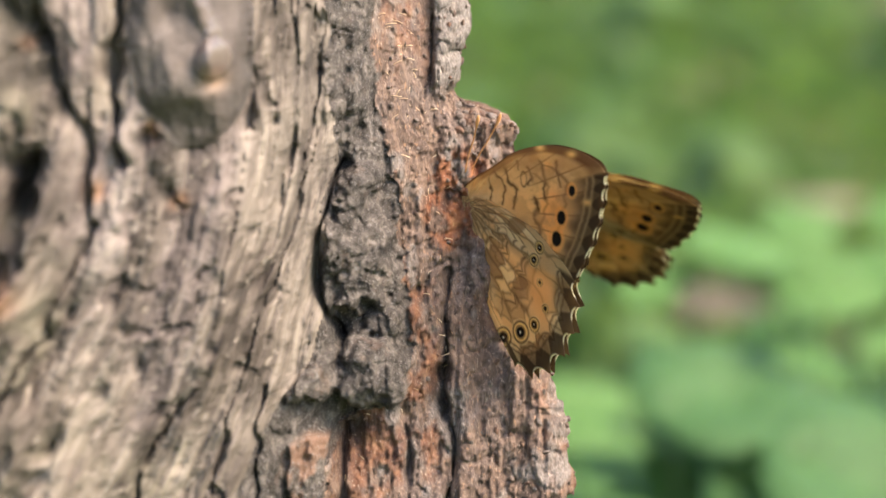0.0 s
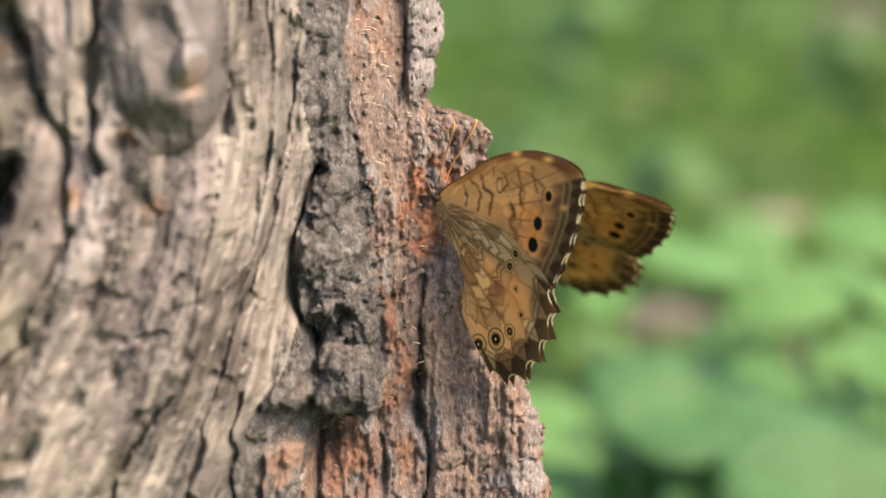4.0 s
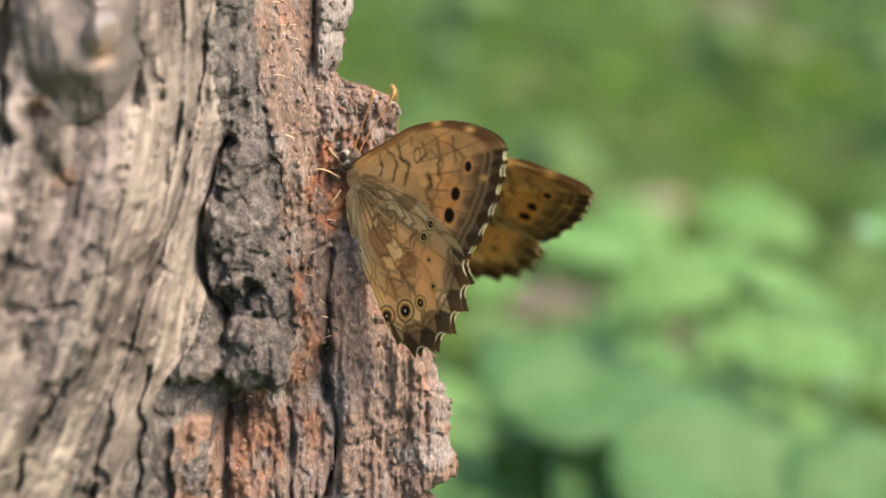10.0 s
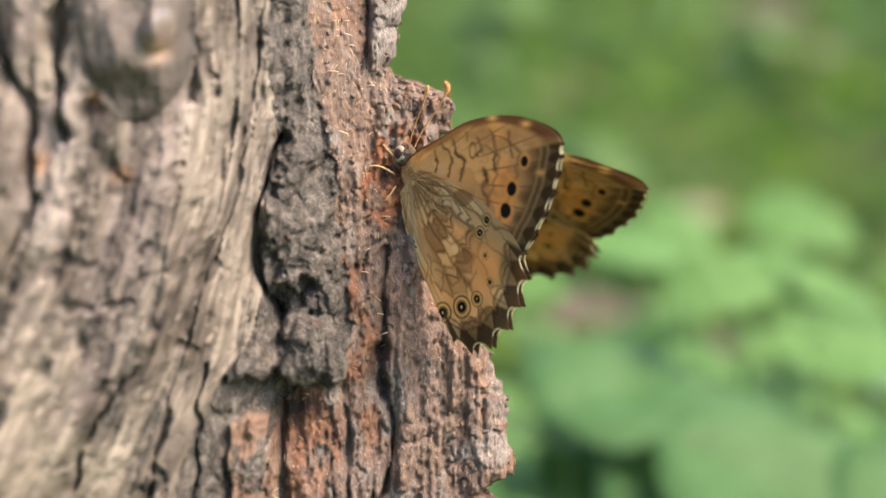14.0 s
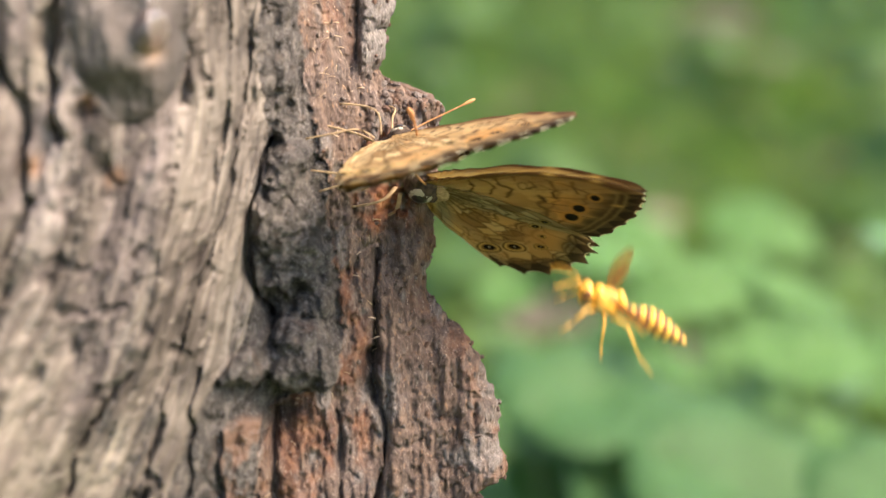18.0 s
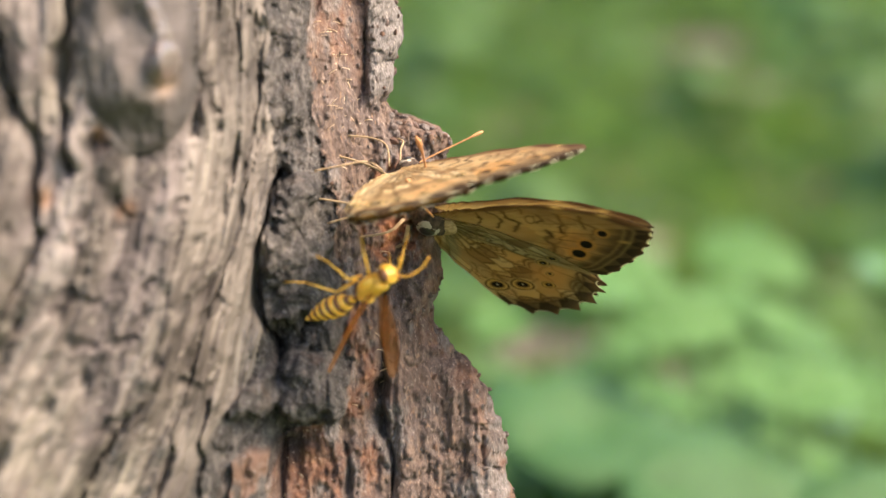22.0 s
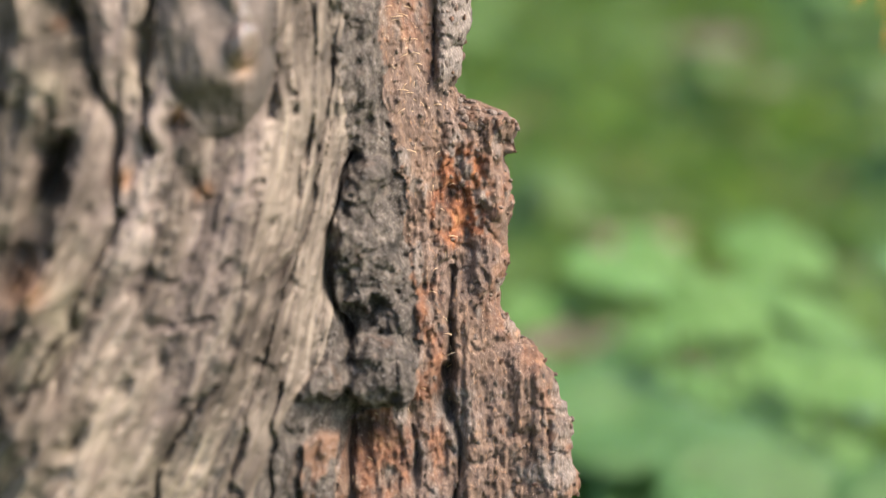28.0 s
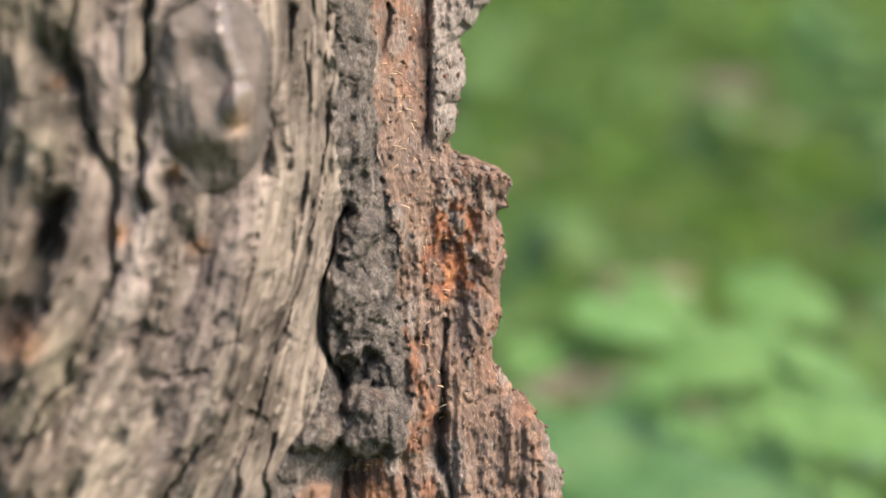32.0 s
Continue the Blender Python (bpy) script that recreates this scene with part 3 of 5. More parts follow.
    for px, pz, r in ((-31.0, 35.6, 1.0), (-34.0, 45.2, 1.0), (-26.0, 51.2, 1.2), (-47.5, 57.5, 0.8), (-51.5, 26.5, 2.0), (-40.5, 38, 1.1)):
        rust = np.maximum(rust, 0.85 * np.exp(-(((X - px) / r) ** 2 + ((Z - pz) / (1.2 * r)) ** 2)))
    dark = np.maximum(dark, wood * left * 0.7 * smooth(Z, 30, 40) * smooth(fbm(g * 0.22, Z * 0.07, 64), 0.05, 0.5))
    film = np.maximum(film, (burl > 0) * 0.8 * np.exp(-(((X + 29.5) / 5) ** 2 + ((Z - 46.5) / 4) ** 2)))
    grey = red * np.maximum(0.85 * smooth(X, -0.8, 0.6) * smooth(Z, 42, 46), 0.7 * smooth(fbm(X * 0.35, Z * 0.2, 66), 0.15, 0.7))
    rust = np.maximum(rust, red * 0.55 * smooth(X, 1.6, 0) * smooth(Z, 26, 16) * smooth(fbm(X * 0.4, Z * 0.25, 69), -0.3, 0.5))
    rim = np.interp(Z, *zip(*EDGE))
    rust = np.maximum(rust, red * 0.3 * smooth(X, rim - 4.5, rim - 1.5) * smooth(Z, 44, 38) * smooth(fbm(X * 0.6, Z * 0.4, 67), -0.5, 0.5))
    grey = grey * (1 - rust)
    grey = np.maximum(grey, wood * 0.85 * smooth(X + 3 * fbm(X * 0.2, Z * 0.1, 68), wood_end - 7, wood_end - 1.0) * smooth(Z, -6, 8))
    grey = np.maximum(grey, (burl > 0) * smooth(nose, 0.2, 0.7))
    zone = np.where(X > bark_end, 2, np.where(X > wood_end, 1, np.where(rb < 1.0, 3, 0)))
    flow = np.stack([g, 0 * g, Z], -1) / 1000
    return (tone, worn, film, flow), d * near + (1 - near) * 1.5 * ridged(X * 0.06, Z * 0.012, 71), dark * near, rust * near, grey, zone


MMS = 0.001


def build_trunk():
    fine = np.arange(-28, 69, 0.22)
    Zr = np.concatenate([np.linspace(-400, -60, 24), np.linspace(-55, -29, 30), fine, np.linspace(70, 120, 40), np.linspace(130, 1400, 50)])
    cols = np.concatenate([np.linspace(-150, -80, 12, endpoint=False), np.linspace(-80, -56, 30, endpoint=False), np.linspace(-56, -26, 110, endpoint=False),
                           np.linspace(-26, 23, 224)])
    edge = np.interp(Zr, *zip(*EDGE)) + 0.4 * fbm(Zr * 0.5, Zr * 0 + 1, 81, 3)
    XI, Z = np.repeat(cols[None], len(Zr), 0), np.repeat(Zr[:, None], len(cols), 1)
    (tone, worn, film, flow), d, dark, rust, grey, zone = trunk_relief(XI, Z)
    past = np.clip(XI - edge[:, None], 0, None)
    X = np.minimum(XI, edge[:, None]) - 0.35 * past
    bx = (-150, -110, -80, -50, -34, -26, -18, -12, 0, 10, 20, 40)
    by = (-40, -72, -70, -56, -44.5, -38, -24, -14.5, -3, 3, 4, 8)
    Y = np.interp(X, bx, by) + 0.35 * np.clip(Z - 20, -60, 50) * smooth(X, -22, 0)
    turn = np.clip(1 - (edge[:, None] - X) / 2.6, 0, 1)
    side = smooth(XI, edge[:, None] - 2.0, edge[:, None])
    Y = Y - d * (1 - 0.6 * side) + 2.6 * (1 - np.sqrt(1 - np.minimum(turn, 1) ** 2 * 0.98)) + 1.5 * past
    X = X + 0.45 * side * np.clip(d - 1.1, -2, 2)
    Z = Z + 0.8 * side * fbm(XI * 0.55, Z * 0.5, 85, 3)
    # the far side, closed behind
    q = np.concatenate([[0.003, 0.01, 0.022], np.linspace(0.04, 0.96, 22)])
    low = np.array([edge[np.abs(Zr - z) < 16].min() - 2.5 for z in Zr])[:, None]
    xe, ye, xl, yl = X[:, -1:], Y[:, -1:], X[:, :1], Y[:, :1]
    XB = np.minimum(low, xe) + (xl - np.minimum(low, xe)) * q ** 1.25 + 2 * np.minimum(1, 4 * q) * fbm(q * 9 + 0 * Z[:, :1], Z[:, :1] * 0.05, 83)
    YB = ye + (yl - ye) * q + 125 * np.sin(np.pi * q) ** 0.7 + 2 * fbm(q * 9 + 0 * Z[:, :1], Z[:, :1] * 0.05, 84)
    fill = lambda A, v: np.concatenate([A, np.full(XB.shape, v)], 1)
    X, Y, Z = np.concatenate([X, XB], 1), np.concatenate([Y, YB], 1), np.concatenate([Z, np.repeat(Z[:, :1], XB.shape[1], 1)], 1)
    tone, worn, film = fill(tone, 0.45), fill(worn, 0.3), fill(film, 0.2)
    flow = np.concatenate([flow, np.stack([XB, YB, Z[:, -XB.shape[1]:]], -1) / 1000], 1).reshape(-1, 3)
    dark, rust, grey, zone = fill(dark, 0), fill(rust, 0), fill(grey, 0.3), fill(zone, 2)
    P = np.stack([X / 1000, Y / 1000, 0.4 + Z / 1000], -1).reshape(-1, 3)
    nz, nx = X.shape
    i, j = np.meshgrid(np.arange(nz - 1), np.arange(nx), indexing="ij")
    j2 = (j + 1) % nx
    quads = np.stack([i * nx + j, i * nx + j2, (i + 1) * nx + j2, (i + 1) * nx + j], -1).reshape(-1, 4)
    zone_of = zone[:-1].reshape(-1)
    tree = thing("tree", Matrix(), "old weathered tree trunk with grey dead bark and reddish rotten wood", "tree trunk")
    looks = (("bare_wood", PALE, "pale weathered grained wood with long cracks"), ("dead_bark", GREY, "dark grey crumbly dead bark"),
             ("inner_bark", RED, "reddish brown flaky inner bark with orange flecks"), ("burl", BURL, "smooth worn grey-brown burl"))
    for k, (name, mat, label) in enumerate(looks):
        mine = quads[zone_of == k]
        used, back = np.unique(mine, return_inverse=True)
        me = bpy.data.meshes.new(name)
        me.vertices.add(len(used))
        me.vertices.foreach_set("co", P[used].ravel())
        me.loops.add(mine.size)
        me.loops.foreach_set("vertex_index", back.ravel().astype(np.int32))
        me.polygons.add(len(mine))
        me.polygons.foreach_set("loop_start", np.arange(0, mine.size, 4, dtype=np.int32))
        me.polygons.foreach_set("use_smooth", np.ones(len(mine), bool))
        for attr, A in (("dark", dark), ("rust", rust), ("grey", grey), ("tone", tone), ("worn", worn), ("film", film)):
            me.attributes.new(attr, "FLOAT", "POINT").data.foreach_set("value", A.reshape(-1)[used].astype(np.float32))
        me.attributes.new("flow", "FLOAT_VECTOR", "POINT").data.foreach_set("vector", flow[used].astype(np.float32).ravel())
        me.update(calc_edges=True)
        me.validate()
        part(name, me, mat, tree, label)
    # loose flakes and pale fibres that stick out of the inner bark
    pick = random.Random(11)
    def on_face(x, z):
        r, c = int(np.argmin(np.abs(Zr - z))), int(np.argmin(np.abs(cols - x)))
        return Vector(P[r * nx + c])
    chips = []
    for k in range(6):
        bm = bmesh.new()
        bmesh.ops.create_icosphere(bm, subdivisions=2, radius=0.5 * MMS)
        for v in bm.verts:
            v.co *= 1 + 0.55 * noise.noise(v.co * 1600 + Vector((7 * k, 0, 0)))
        me = bpy.data.meshes.new("bark_chip")
        bm.to_mesh(me)
        bm.free()
        me.materials.append(RED)
        for name, level in (("dark", 0.1), ("rust", 0.15 * (k % 3)), ("grey", 0.5 * (k % 2))):
            me.attributes.new(name, "FLOAT", "POINT").data.foreach_set("value", np.full(len(me.vertices), level, np.float32))
        chips.append(me)
    for k in range(240):
        z = pick.uniform(-24, 66)
        lo, hi = np.interp(z, *zip(*BARK_END)), np.interp(z, *zip(*EDGE))
        x = lo + (hi - lo) * (1.01 - pick.random() ** 1.8)
        ob = part("bark_chip", chips[pick.randrange(6)], None, tree)
        size = pick.uniform(0.35, 0.85)
        ob.matrix_basis = Matrix.Translation(on_face(x, z)) @ pose(0, 0, 0, pick.uniform(-90, 90), pick.uniform(-20, 20), pick.uniform(0, 90)) @ Matrix.Diagonal((size, 0.8 * size, size * pick.uniform(1, 2.0), 1))
    for k in range(60):
        x, z = pick.uniform(3.5, 11.2), pick.uniform(37.6, 41.2)
        ob = part("bark_chip", chips[pick.randrange(6)], None, tree)
        size = pick.uniform(0.6, 1.5)
        ob.matrix_basis = Matrix.Translation(on_face(x, z)) @ pose(0, 0, 0, pick.uniform(-90, 90), pick.uniform(-40, 40), pick.uniform(0, 90)) @ Matrix.Diagonal((size, size, 0.8 * size, 1))
    for k in range(70):
        z = pick.choice((pick.uniform(40, 62), pick.uniform(-20, 45)))
        x = np.interp(z, *zip(*BARK_END)) + pick.uniform(0.5, 7)
        w = pick.uniform(0, 6.28)
        a = on_face(x, z)
        step = Vector((math.cos(w), -0.12, 0.6 * math.sin(w))) * pick.uniform(0.3, 0.9) * MMS
        part("wood_fibre", tube("wood_fibre", curved([a, a + step + Vector((0, -0.15, 0.1)) * MMS, a + 1.9 * step], 3), 0.045 * MMS * pick.uniform(0.8, 1.5), FIBRE, 5), None, tree)
    top = [P[(nz - 1) * nx + c] for c in range(nx)]
    part("cut_top", mesh_of("cut_top", top, [tuple(range(nx))], PALE, False), PALE, tree)
    return tree


build_trunk()


# ---- butterflies: X out from the seat along the wings, Z towards the head, millimetres ----
FORE = ((-1.4, 2.2), (2.2, 4.2), (5.4, 5.4), (11, 7.8), (17.3, 8.7), (23, 8.0), (27.3, 6.4), (28.8, 4.6), (28.6, 2.4), (27.8, -0.6), (26.3, -4), (24, -7.6),
        (21.6, -10.3), (17, -9.6), (12, -8), (4, -4), (-1.0, -2.0))
HIND = ((-1.2, 1.4), (4, 1.0), (8, -0.4), (14, -3.3), (19, -7.2), (21.8, -10.6), (22.4, -14), (21.2, -17.8), (19, -21), (16, -23.8), (12.5, -25), (9, -23.9),
        (6, -19.9), (2.2, -13.6), (-1.0, -7), (-1.8, -2))
TEETH = {"fore": (7, 12, 0.018, 6), "hind": (5, 11.2, 0.062, 6)}
HIND_EYES = ((6.3, -19.1, 1.35), (9.9, -18.2, 1.45), (12.8, -17, 1.0), (14.8, -5.9, 0.85), (13.5, -7.7, 0.85), (14.4, -10.9, 0.5), (15.2, -14.6, 0.6))


def over(base, color, mask):
    return base * (1 - mask[..., None]) + np.array(color) * mask[..., None]


def band(v, at, half):
    return np.exp(-((v - at) / half) ** 2)


def mosaic(col, r, ang, first, pitch, bands, tones, seed, strength, line, thin=0.2):
    """Cells between the veins, each crossed by dark-edged steps and toned on its own."""
    q = (ang - first) / pitch + 0.10 * np.sin(7 * r)
    k, f = np.floor(q).astype(np.int64), q - np.floor(q)
    level, edge = 0 * k, 0 * r
    for i, at in enumerate(bands):
        pos = at + 0.05 * (2 * lattice(k, k * 0 + i, seed) - 1) + 0.025 * np.sin(np.pi * f)
        level = level + (r > pos)
        edge = np.maximum(edge, band(r, pos, 0.008 + 0.006 * lattice(k, k * 0 + i, seed + 3)) * (0.4 + 0.6 * lattice(k, k * 0 + i, seed + 4)))
    pick = lattice(k, level, seed + 9)
    for i, tone in enumerate(tones):
        col = over(col, tone, ((pick * len(tones)).astype(np.int64) == i) * strength)
    width = np.maximum(r, 0.1) * pitch
    edge = np.maximum(edge, np.maximum(band(f * width * 0.4, 0, thin), band((1 - f) * width * 0.4, 0, thin)) * 0.7)
    return over(col, line, edge * 0.95)


def under_hind(a, b, r, u, margin, eyes):
    ang = np.degrees(np.arctan2(b, a)) + 3.5 * fbm(a * 0.25, b * 0.25, 107, 2)
    col = np.ones(a.shape + (3,)) * np.array((0.72, 0.56, 0.36))
    col = over(col, (0.60, 0.44, 0.27), smooth(fbm(a * 0.4, b * 0.4, 108, 3), -0.2, 0.5) * 0.7)
    tones = ((0.84, 0.64, 0.38), (0.66, 0.46, 0.25), (0.36, 0.22, 0.11), (0.94, 0.77, 0.52), (0.50, 0.33, 0.17), (0.84, 0.58, 0.32))
    col = mosaic(col, r, ang, -88, 11.2, (0.13, 0.21, 0.30, 0.40, 0.47, 0.56, 0.66, 0.84), tones, 131, 0.72, (0.16, 0.10, 0.055))
    col = over(col, (0.80, 0.68, 0.48), smooth(ang, -62, -76) * smooth(r, 0.8, 0.6) * 0.5)
    col = over(col, (0.74, 0.46, 0.22), np.exp(-(((a - 14.2) / 2.6) ** 2 + ((b + 11.6) / 4.6) ** 2) ** 2) * 0.55)
    for ca, cb, ra, rb in ((10.3, -2.8, 1.6, 1.0), (10.4, -11.2, 1.3, 0.9), (10.6, -21.4, 1.3, 1.1), (15.4, -19.6, 0.9, 1.4), (12.9, -20.6, 0.8, 1.1)):
        q = ((a - ca) / ra) ** 2 + ((b - cb) / rb) ** 2 + 0.3 * fbm(a, b, 109, 2)
        col = over(col, (0.34, 0.21, 0.11), smooth(q, 1.1, 0.75) * 0.8)
        col = over(col, (0.12, 0.07, 0.04), band(q, 1.1, 0.16) * 0.7)
    for ea, eb, er in ((3.7, -2.6, 0.8), (5.2, -1.4, 0.75), (3.8, -4.3, 0.8), (5.5, -5.5, 0.9), (1.6, -3.5, 0.7), (7.3, -4.0, 0.8), (7.6, -6.9, 0.9)):
        q = np.hypot(a - ea, (b - eb) * 0.8) + 0.12 * fbm(a * 1.5, b * 1.5, 110, 2)
        col = over(col, (0.17, 0.105, 0.06), band(q, er, 0.13) * 0.5)
    for pts in (((3.6, -11.0), (4.4, -14.6), (5.9, -16.0), (6.6, -13.4)), ((6.8, -12.2), (7.9, -15.4), (9.4, -14.6), (9.3, -12.6)), ((9.6, -13.2), (11.0, -15.2), (12.6, -13.4)), ((5.6, -7.6), (7.8, -9.2), (10.2, -9.0), (12.2, -6.6))):
        col = over(col, (0.16, 0.10, 0.055), np.exp(-(line_distance(a + 0.35 * fbm(a, b, 111, 2), b + 0.35 * fbm(a, b, 112, 2), pts) / 0.2) ** 2) * 0.5)
    col = over(col, (0.10, 0.065, 0.038), np.exp(-(((a - 19.0) / 2.0) ** 2 + ((b + 12.8) / 3.0) ** 2) ** 2) * 0.7)
    col = over(col, (0.10, 0.065, 0.038), np.exp(-(((a - 12.4) / 1.5) ** 2 + ((b + 22.8) / 1.2) ** 2) ** 2) * 0.8)
    for ea, eb, er in eyes:
        q = np.hypot(a - ea, b - eb) / er
        col = over(col, (0.86, 0.70, 0.42), smooth(q, 1.42, 1.3) * 0.5)
        col = over(col, (0.14, 0.09, 0.05), band(q, 1.06, 0.13))
        col = over(col, (0.84, 0.62, 0.28), smooth(q, 0.96, 0.90))
        col = over(col, (0.36, 0.24, 0.12), smooth(q, 0.76, 0.70))
        col = over(col, (0.012, 0.009, 0.008), smooth(q, 0.60, 0.50))
        col = over(col, (0.85, 0.83, 0.8), smooth(q, 0.15, 0.07))
    col = over(col, (0.30, 0.18, 0.09), smooth(r, 0.86, 0.95) * margin * 0.5)
    for at in (0.875, 0.915):
        col = over(col, (0.15, 0.09, 0.05), band(r + 0.02 * np.abs(np.cos(u * np.pi)), at, 0.009) * margin * 0.8)
    return fringe(col, a, b, r, u, margin, 0.12)


FORE_LINES = ((((5.0, 3.9), (5.4, 2.3), (5.0, 0.5)), 0.2), (((6.4, 4.8), (7.9, 3.4), (8.2, 1.8), (7.4, 0.2)), 0.24), (((8.7, 5.4), (9.2, 3.3), (10.8, 2.3), (10.3, 0.8), (9.6, -0.3)), 0.32),
              (((13.3, 5.5), (13.9, 4.1), (13.2, 3.1)), 0.22), (((15.6, 6.4), (16.7, 3.8), (16.2, 2.4), (16.4, 1.2)), 0.36), (((14.2, 1.1), (14.9, 0.0), (14.2, -1.3)), 0.4),
              (((14.2, -1.9), (15.2, -3.4), (14.6, -5.0)), 0.36), (((18.9, 6.4), (19.3, 4.6), (19.7, 2.8)), 0.2), (((11.0, 6.4), (11.3, 5.2)), 0.2))


def under_fore(a, b, r, u, margin, eyes):
    ang = np.degrees(np.arctan2(b, a))
    col = np.ones(a.shape + (3,)) * np.array((0.70, 0.53, 0.32))
    col = over(col, (0.74, 0.60, 0.41), smooth(r, 0.35, 0.1))
    col = over(col, (0.80, 0.57, 0.31), np.exp(-(((a - 11.2) / 3.2) ** 2 + ((b - 0.2) / 1.5) ** 2)) * 0.7)
    col = over(col, (0.86, 0.50, 0.20), np.exp(-(((a - 17.6) / 3.4) ** 2 + ((b + 2.2) / 4.6) ** 2) ** 2) * 0.75)
    col = over(col, (0.86, 0.52, 0.22), np.exp(-(((a - 17.2) / 1.1) ** 2 + ((b - 5.6) / 0.9) ** 2)) * 0.8)
    col = over(col, (0.55, 0.41, 0.25), smooth(fbm(a * 0.5, b * 0.5, 115), 0.1, 0.6) * 0.4)
    for pts, half in FORE_LINES:
        col = over(col, (0.075, 0.04, 0.022), np.exp(-(line_distance(a + 0.3 * fbm(a * 1.2, b * 1.2, 118, 2), b, pts) / half) ** 2) * 0.92)
    col = over(col, (0.10, 0.06, 0.03), band(np.hypot((a - 12.2) * 1.4, (b - 3.8) * 0.8), 0.85, 0.14) * 0.85)
    for k in range(8):
        vein = 27 - 8.2 * k + 3 * r
        col = over(col, (0.24, 0.15, 0.08), band((ang - vein) * np.maximum(r, 0.1) * 0.42, 0, 0.11) * smooth(r, 0.42, 0.6) * 0.9)
    step = 0.03 * np.abs(((ang + 5 * r) / 8.2 % 1) - 0.5)
    for at, half, k in ((0.60, 0.012, 0.5), (0.735, 0.013, 0.75)):
        col = over(col, (0.13, 0.075, 0.04), band(r + step, at, half) * smooth(ang, 24, 16) * k)
    col = over(col, (0.40, 0.27, 0.15), smooth(fbm(a * 0.35, b * 0.45, 116), -0.1, 0.5) * smooth(r, 0.2, 0.5) * 0.5)
    col = over(col, (0.38, 0.23, 0.115), smooth(r + 0.1 * fbm(a * 0.5, b * 0.5, 117, 3), 0.55, 0.8) * smooth(b, -6, 0) * 0.6)
    col = over(col, (0.10, 0.06, 0.035), smooth(r + 0.02 * np.sin(ang * 0.76), 0.74, 0.88) * margin * 0.88)
    col = over(col, (0.13, 0.08, 0.045), smooth(b - 0.2 * a, 2.2, 4.0) * smooth(a, 18, 22) * 0.75)
    col = over(col, (0.13, 0.062, 0.035), smooth(r, 0.86, 0.93) * (1 - margin) * smooth(ang, 6, 14))
    for at in (0.87, 0.915):
        col = over(col, (0.42, 0.29, 0.16), band(r + 0.006 * np.cos(u * 2 * np.pi), at, 0.011) * margin * 0.75)
    for ea, eb, er in ((19.4, -1.6, 1.25), (18.2, -4.6, 1.4), (21.8, 2.2, 0.95)):
        q = np.hypot((a - ea) * 1.15, b - eb) / er
        col = over(col, (0.74, 0.42, 0.16), smooth(q, 1.5, 1.1) * 0.6)
        col = over(col, (0.012, 0.01, 0.009), smooth(q, 0.9, 0.66))
    col = over(col, (0.16, 0.085, 0.045), smooth(line_distance(a, b, FORE[:7]), 1.3, 0.7) * smooth(a, 1.0, 4.0) * 0.75)
    for ea, eb in ((22.1, 7.3), (16.0, 8.3), (24.8, 0.6)):
        col = over(col, (0.88, 0.58, 0.26), np.exp(-(((a - ea) / 0.9) ** 2 + ((b - eb) / 0.45) ** 2)) * 0.9)
    return fringe(col, a, b, r, u, margin, 0.07)


def fringe(col, a, b, r, u, margin, deep):
    """Dark lumps at the vein ends and white dashes between them along the margin."""
    lump = 0.985 - deep * np.abs(np.cos(u * np.pi)) ** 1.5
    col = over(col, (0.06, 0.035, 0.02), smooth(r, lump - 0.008, lump + 0.004) * margin * 0.9)
    dash = smooth(np.abs(np.sin(u * np.pi)) + 0.25 * fbm(a * 0.8, b * 0.8, 119, 2), 0.45, 0.75)
    return over(col, (0.86, 0.80, 0.66), smooth(r, 0.987, 0.993) * margin * dash)


def upper_side(a, b, r, u, margin):
    col = np.ones(a.shape + (3,)) * np.array((0.70, 0.52, 0.31))
    col = over(col, (0.74, 0.61, 0.43), smooth(fbm(a * 0.3, b * 0.3, 121), -0.1, 0.4) * smooth(r, 0.3, 0.5) * 0.8)
    ang = np.degrees(np.arctan2(b, a))
    for k in range(14):
        col = over(col, (0.10, 0.05, 0.025), band((ang - 30 + 9 * k) * np.maximum(r, 0.1) * 0.4, 0, 0.12) * 0.7)
    col = over(col, (0.10, 0.055, 0.03), smooth(r, 0.84, 0.93) * margin * 0.9)
    col = over(col, (0.07, 0.04, 0.02), smooth(r, 0.9, 0.96) * (1 - margin))
    return fringe(col, a, b, r, u, margin, 0.05)


